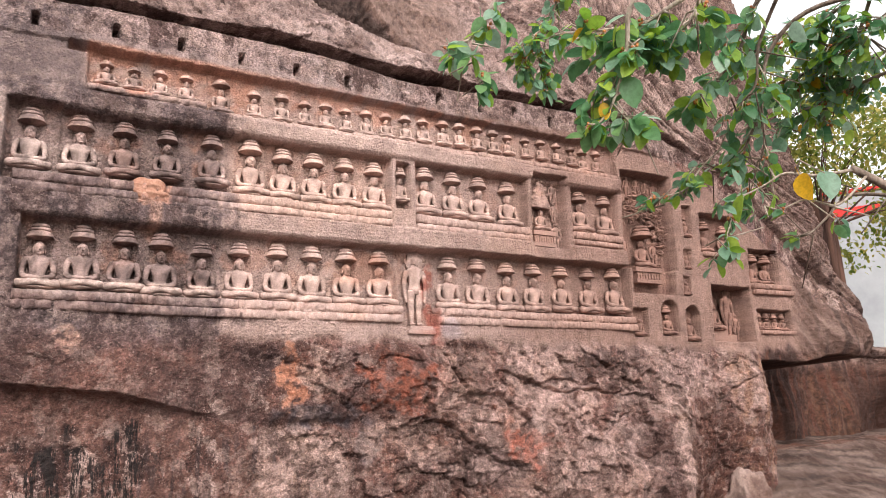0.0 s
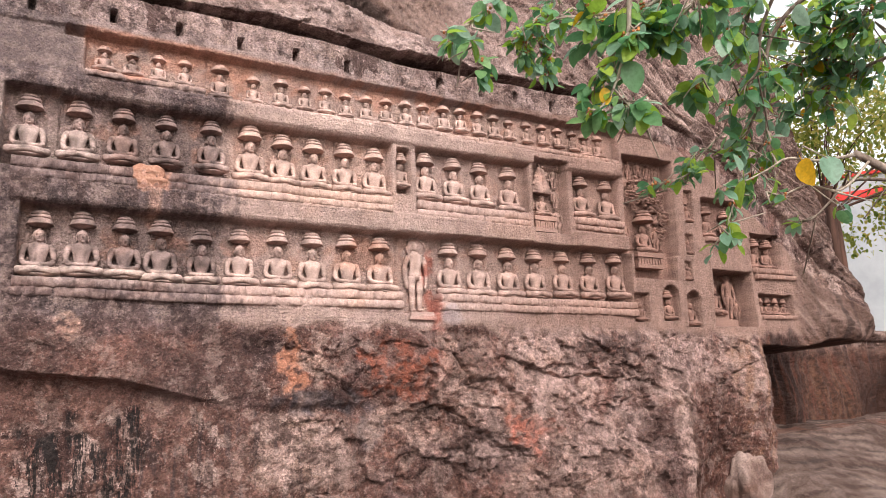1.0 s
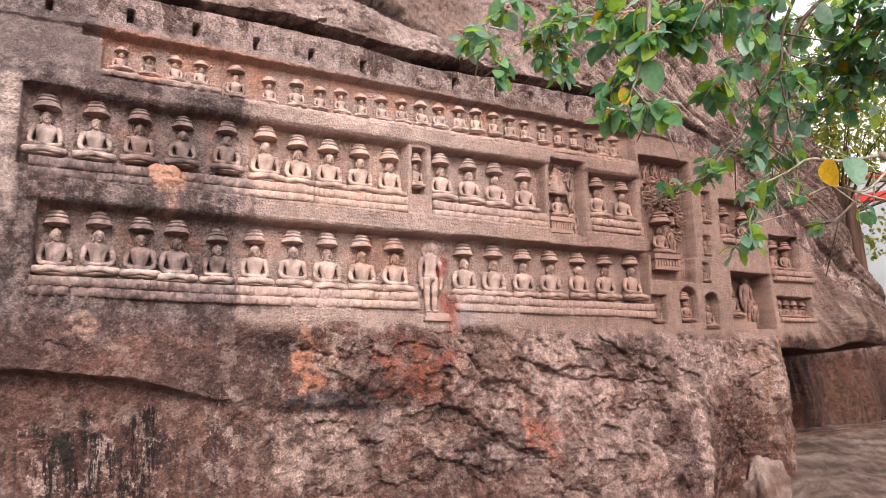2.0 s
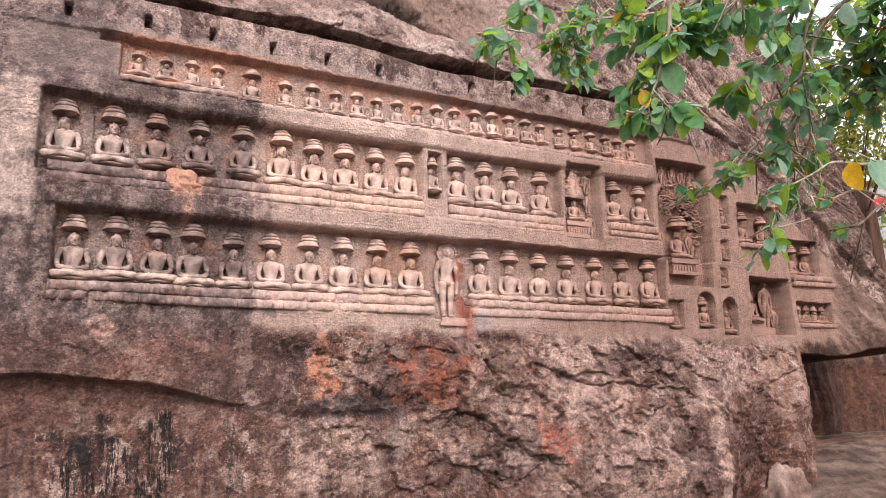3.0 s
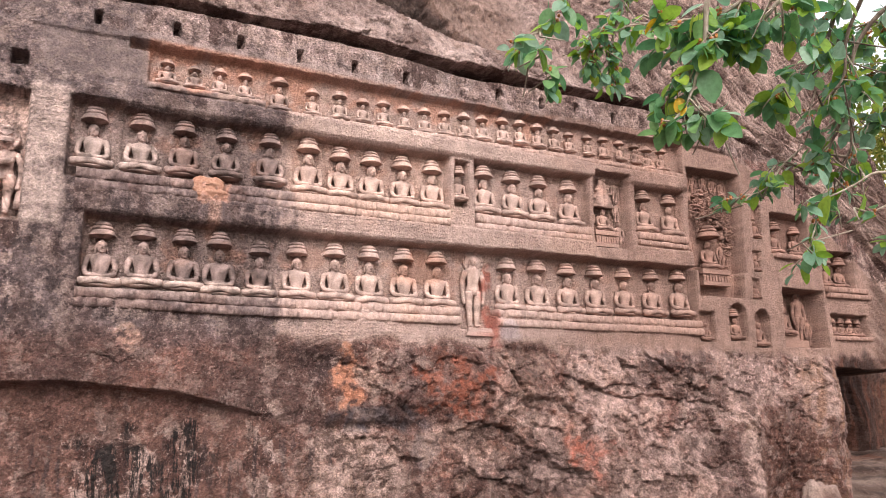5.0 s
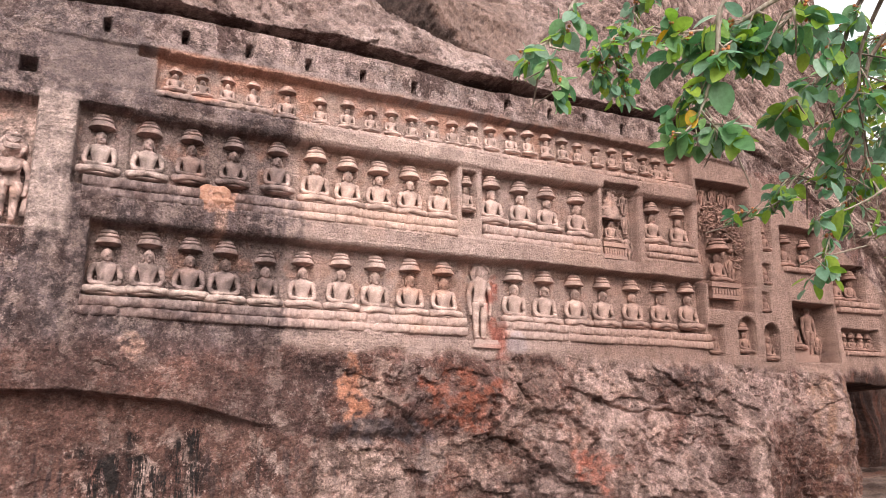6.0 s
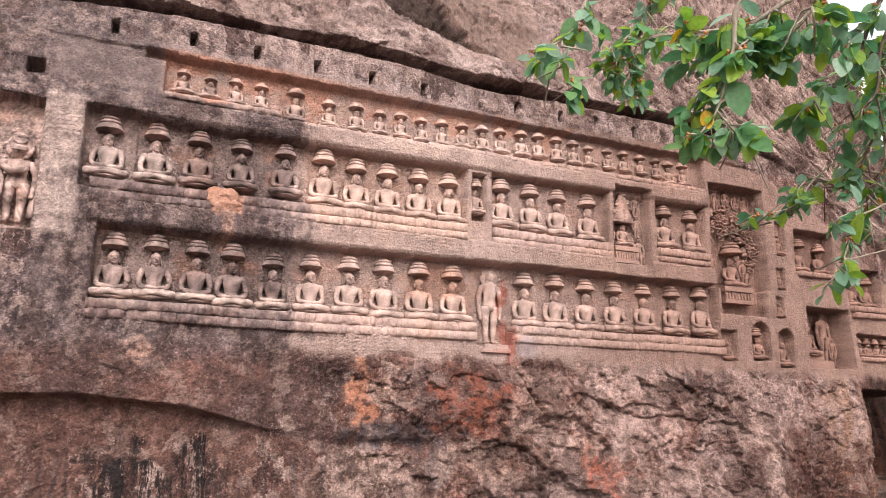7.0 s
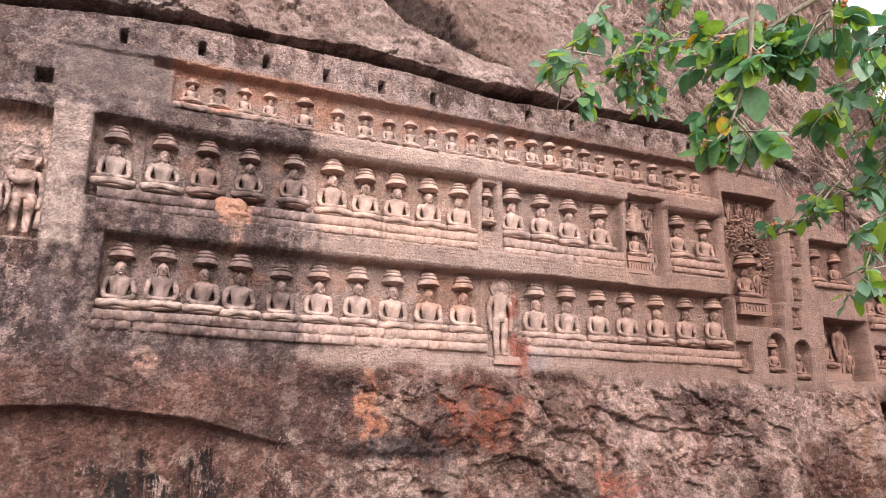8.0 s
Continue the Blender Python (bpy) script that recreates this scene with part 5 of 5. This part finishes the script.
BRANCHES = [
    # points, start and end thickness, twigs, twig length, leaf size, nearest ones as single leaves
    ([(4.99, -3.82, 3.95), (4.3, -3.45, 3.95), (3.85, -3.25, 3.82), (3.65, -3.16, 3.67), (3.6, -3.1, 3.53), (3.52, -3.06, 3.44), (3.45, -3.04, 3.37), (3.36, -3.05, 3.38)], 0.02, 0.003, 7, 0.1, 0.11, True),
    ([(3.52, -3.06, 3.44), (3.54, -3.07, 3.33), (3.59, -3.06, 3.21)], 0.006, 0.002, 3, 0.07, 0.105, True),
    ([(4.4, -3.49, 3.95), (4.62, -2.9, 4.4), (4.62, -2.55, 4.28), (4.62, -2.42, 4.1), (4.6, -2.35, 3.92), (4.6, -2.32, 3.75)], 0.016, 0.004, 24, 0.17, 0.085, False),
    ([(4.62, -2.46, 4.16), (4.52, -2.33, 4.0), (4.47, -2.29, 3.86)], 0.008, 0.003, 14, 0.16, 0.085, False),
    ([(4.99, -3.82, 3.95), (4.55, -3.6, 3.88), (4.3, -3.5, 3.66), (4.31, -3.42, 3.42), (4.29, -3.37, 3.25), (4.25, -3.32, 3.1), (4.19, -3.29, 3.02), (4.15, -3.25, 3.02)], 0.022, 0.004, 11, 0.1, 0.115, True),
    ([(4.29, -3.32, 3.17), (4.33, -3.37, 3.05), (4.34, -3.43, 2.99)], 0.006, 0.002, 3, 0.06, 0.14, True),
    ([(4.31, -3.38, 3.36), (4.26, -3.29, 3.3), (4.21, -3.18, 3.18)], 0.007, 0.002, 6, 0.1, 0.1, True),
    ([(4.99, -3.82, 3.95), (4.67, -3.5, 3.76), (4.56, -3.31, 3.68), (4.39, -3.19, 3.66), (4.22, -3.1, 3.64)], 0.02, 0.004, 20, 0.17, 0.13, True),
    ([(4.99, -3.82, 3.95), (4.76, -3.58, 3.72), (4.71, -3.4, 3.58), (4.58, -3.32, 3.54), (4.45, -3.26, 3.55)], 0.018, 0.004, 18, 0.16, 0.125, True),
    ([(5.48, -4.46, 4.07), (5.2, -3.9, 4.0), (5.16, -3.62, 3.79), (5.14, -3.5, 3.56), (5.07, -3.39, 3.42), (4.99, -3.33, 3.33), (4.93, -3.3, 3.27)], 0.022, 0.004, 14, 0.15, 0.125, False),
    ([(5.2, -3.9, 4.0), (5.31, -3.53, 3.66), (5.32, -3.46, 3.41), (5.26, -3.37, 3.28), (5.25, -3.29, 3.15)], 0.014, 0.004, 11, 0.16, 0.11, False),
    ([(5.87, -4.39, 3.77), (5.6, -3.75, 3.85), (5.51, -3.45, 3.67), (5.52, -3.34, 3.36), (5.48, -3.24, 3.13), (5.42, -3.15, 2.95), (5.27, -3.07, 3.01), (5.18, -3.02, 2.96)], 0.018, 0.004, 20, 0.17, 0.095, False),
    ([(5.52, -3.34, 3.36), (5.54, -3.31, 3.09), (5.54, -3.21, 2.9), (5.54, -3.16, 2.79)], 0.01, 0.003, 12, 0.16, 0.09, False),
    ([(5.87, -4.39, 3.77), (5.98, -3.9, 4.05), (5.98, -3.65, 3.98), (5.91, -3.47, 3.9), (5.77, -3.33, 3.89), (5.66, -3.21, 3.83)], 0.018, 0.004, 34, 0.2, 0.1, False),
    ([(5.98, -3.9, 4.05), (6.25, -3.53, 3.79), (6.18, -3.35, 3.74), (6.06, -3.23, 3.69), (5.94, -3.1, 3.64)], 0.014, 0.004, 32, 0.2, 0.095, False),
    ([(6.2, -4.45, 3.35), (6.4, -3.9, 3.6), (6.34, -3.52, 3.59), (6.28, -3.33, 3.48), (6.15, -3.22, 3.48), (6.06, -3.11, 3.38)], 0.018, 0.004, 26, 0.2, 0.095, False),
    ([(5.5, -3.28, 3.25), (5.27, -3.07, 3.01), (5.15, -3.02, 2.85), (5.03, -2.94, 2.8), (4.93, -2.9, 2.78)], 0.007, 0.003, 6, 0.09, 0.08, True),
    ([(6.5, -4.3, 2.1), (6.15, -4.08, 2.42), (5.88, -3.93, 2.65), (5.64, -3.78, 2.83)], 0.055, 0.02, 0, 0.1, 0.1, False),
    ([(5.66, -3.8, 2.82), (5.5, -3.66, 2.8), (5.32, -3.58, 2.81), (5.23, -3.51, 2.75), (5.12, -3.42, 2.69), (5.04, -3.4, 2.7)], 0.012, 0.003, 1, 0.08, 0.1, True),
    ([(5.7, -3.83, 2.78), (5.49, -3.77, 2.6), (5.41, -3.64, 2.65), (5.31, -3.57, 2.61), (5.22, -3.51, 2.55)], 0.008, 0.004, 1, 0.08, 0.1, True),
    ([(5.13, -3.43, 2.68), (5.07, -3.39, 2.57), (5.02, -3.37, 2.44), (5.01, -3.32, 2.35)], 0.005, 0.002, 5, 0.09, 0.09, True),
    ([(5.88, -3.93, 2.65), (5.85, -3.63, 2.73), (5.72, -3.55, 2.6), (5.6, -3.51, 2.5), (5.52, -3.48, 2.48)], 0.014, 0.003, 2, 0.08, 0.09, False),
    ([(4.99, -3.82, 3.95), (4.6, -3.67, 3.63), (4.69, -3.7, 3.53), (4.76, -3.72, 3.44)], 0.009, 0.003, 5, 0.1, 0.13, True),
    ([(5.98, -3.9, 4.05), (6.14, -3.94, 3.94), (6.1, -3.76, 3.84), (6.05, -3.62, 3.8), (5.99, -3.47, 3.76)], 0.014, 0.004, 26, 0.2, 0.1, False),
    ([(6.4, -3.9, 3.6), (6.48, -3.74, 3.79), (6.4, -3.55, 3.76), (6.34, -3.39, 3.7), (6.31, -3.24, 3.57)], 0.014, 0.004, 24, 0.2, 0.095, False),
]
rest = [Shape() for _ in LEAVES]
single = 0
r = random.Random(12)
for pts, r0, r1, twigs, reach, size, near in BRANCHES:
    path = smooth_path(pts, 6)
    n = len(path)
    limb = Shape()
    limb.tube(path, [r0 + (r1 - r0) * (i / (n - 1)) ** 0.7 for i in range(n)], 8)
    for k in range(3):
        i = r.randrange(n // 3, n - 2)
        q = path[i]
        limb.tube([q, q + Vector((r.uniform(-0.1, 0.1), r.uniform(-0.1, 0.1), r.uniform(-0.1, 0.1))), q + Vector((r.uniform(-0.25, 0.25), r.uniform(-0.25, 0.25), r.uniform(-0.3, 0.05)))], [0.008, 0.006, 0.003], 6)
    spray, fruit = Shape(), Shape()
    for k in range(twigs):
        t = 0.3 + 0.7 * ((k + r.random()) / twigs) ** 1.25
        i = min(int(t * (n - 1)), n - 2)
        q = path[i].lerp(path[i + 1], r.random())
        d = (path[i + 1] - path[i]).normalized()
        d = (d * 0.7 + Vector((r.uniform(-1, 1), r.uniform(-1, 1), r.uniform(-1.0, 0.5)))).normalized()
        ln = reach * r.uniform(0.5, 1.3)
        tip = q + d * ln + Vector((0, 0, -0.2 * ln))
        mid = q.lerp(tip, 0.5) + Vector((0, 0, 0.1 * ln))
        spray.tube([q, mid, tip], [0.005, 0.004, 0.0025], 5)
        for j in range(r.randint(4, 7)):
            at = q.lerp(tip, 0.25 + 0.75 * r.random()) + Vector((r.uniform(-0.03, 0.03), r.uniform(-0.03, 0.03), r.uniform(-0.03, 0.02)))
            kind = r.choices(range(5), (28, 18, 27, 26, 0.8))[0]
            m = leaf_pose(r, at, d * 0.6, size * r.uniform(0.6, 1.15))
            if near and single < 300:
                ob = child(new("leaf", LEAVES[kind]), tree)
                ob.matrix_basis = Matrix.Translation(-tree.location) @ m
                single += 1
            else:
                b = len(rest[kind].v)
                rest[kind].v += [m @ v for v in LEAF_DATA[kind][0]]
                rest[kind].f += [tuple(b + c for c in f) for f in LEAF_DATA[kind][1]]
        if r.random() < 0.4:
            for j in range(5):
                c = q.lerp(tip, 0.4) + Vector((r.uniform(-0.02, 0.02), r.uniform(-0.02, 0.02), r.uniform(-0.02, 0.02)))
                fruit.ball(c, (0.009, 0.009, 0.009), 6, 4)
    ob = tree_part("limb", limb, BARK_PALE if near and r0 < 0.05 else BARK, tree)
    for nm, sh, mt, lab in (("twig", spray, BARK_PALE, ""), ("fig", fruit, FIG, "tiny orange figs")):
        if sh.v:
            sub = child(new(nm, mesh_of(nm, [Vector(v) - tree.location for v in sh.v], sh.f, mt)), ob)
            tagged(sub, lab, kind="stuff")
# a few large leaves that hang singly from the lowest branch
for at, along, size, kind in [((5.36, -3.64, 2.79), (-0.35, -0.1, -0.5), 0.19, 4), ((5.07, -3.45, 2.74), (0.1, 0.1, 0.5), 0.11, 2), ((5.09, -3.45, 2.69), (-0.1, 0, -0.9), 0.17, 3), ((5.24, -3.55, 2.69), (0.0, 0, -0.9), 0.16, 3), ((5.46, -3.73, 2.8), (-0.1, 0, -0.9), 0.19, 2), ((5.3, -3.75, 3.66), (0.3, -0.1, -0.8), 0.15, 2), ((4.33, -3.41, 3.04), (0.35, -0.2, -0.5), 0.17, 2), ((4.32, -3.4, 3.27), (0.1, -0.1, -1), 0.18, 1), ((4.29, -3.36, 3.04), (-0.1, 0, -1), 0.15, 2), ((4.17, -3.27, 3.04), (-0.05, 0, -1), 0.16, 1), ((4.22, -3.3, 3.14), (-0.05, 0, -1), 0.11, 4), ((5.0, -3.35, 3.34), (-0.5, 0, -0.6), 0.2, 3), ((3.58, -3.1, 3.58), (-0.1, 0, -1), 0.16, 0)]:
    ob = child(new("leaf", LEAVES[kind]), tree)
    ob.matrix_basis = Matrix.Translation(-tree.location) @ leaf_pose(r, Vector(at), Vector(along) * 3, size)
for sh, mt in zip(rest, LEAF_MATS):
    if sh.v:
        tagged(tree_part("foliage", sh, mt, tree), kind="stuff")

# a second tree behind the end of the cliff
far_tree = tagged(new("banyan_tree"), "brown-trunked tree with sparse yellow-green leaves behind the cliff", "tree")
far_tree.location = (15.95, 2.9, 0.6)
ft = Shape()
r = random.Random(5)
for k in range(9):
    a = k * 0.7
    ox, oy = 0.22 * math.cos(a), 0.22 * math.sin(a)
    ft.tube(smooth_path([(15.95 + ox * 1.4, 2.9 + oy * 1.4, 0.4), (15.95 + ox, 2.9 + oy, 2.5), (15.95 + ox * 0.7, 2.9 + oy * 0.7, 5.4)], 5), [0.11 + 0.03 * math.sin(i + k) for i in range(11)], 8)
TRUNK_RED = plain("reddish_bark", (0.03, 0.015, 0.012), (0.1, 0.05, 0.036), 9, 0.9, (1, 1, 0.12), 0.8)
tree_part("trunk", ft, TRUNK_RED, far_tree)
crown, boughs = Shape(), Shape()
fl = leaf_mesh("far_leaf", LEAF_FAR, 0.6, 0.1)
fv, ff = [v.co.copy() for v in fl.vertices], [tuple(p.vertices) for p in fl.polygons]
for k in range(46):
    a, up = r.uniform(0, 6.28), r.uniform(4.6, 9.0)
    reach = r.uniform(0.8, 3.4)
    tip = Vector((17.4 + reach * math.cos(a), 2.9 + reach * 0.8 * math.sin(a), up))
    root = Vector((15.95, 2.9, r.uniform(4.6, 5.4)))
    mid = root.lerp(tip, 0.5) + Vector((r.uniform(-0.3, 0.3), r.uniform(-0.3, 0.3), 0.3))
    if k % 3 == 0:
        boughs.tube(smooth_path([root, mid, tip], 4), [0.03, 0.025, 0.021, 0.017, 0.013, 0.01, 0.008, 0.006, 0.004], 6)
    for j in range(150):
        p = mid.lerp(tip, r.uniform(0.2, 1.15)) + Vector((r.gauss(0, 0.25), r.gauss(0, 0.25), r.gauss(0, 0.2)))
        m = leaf_pose(r, p, Vector((0, 0, -0.3)), r.uniform(0.07, 0.15))
        b = len(crown.v)
        crown.v += [m @ v for v in fv]
        crown.f += [tuple(b + c for c in f) for f in ff]
tagged(tree_part("bough", boughs, TRUNK_RED, far_tree), kind="stuff")
tagged(tree_part("crown", crown, LEAF_FAR, far_tree), kind="stuff")
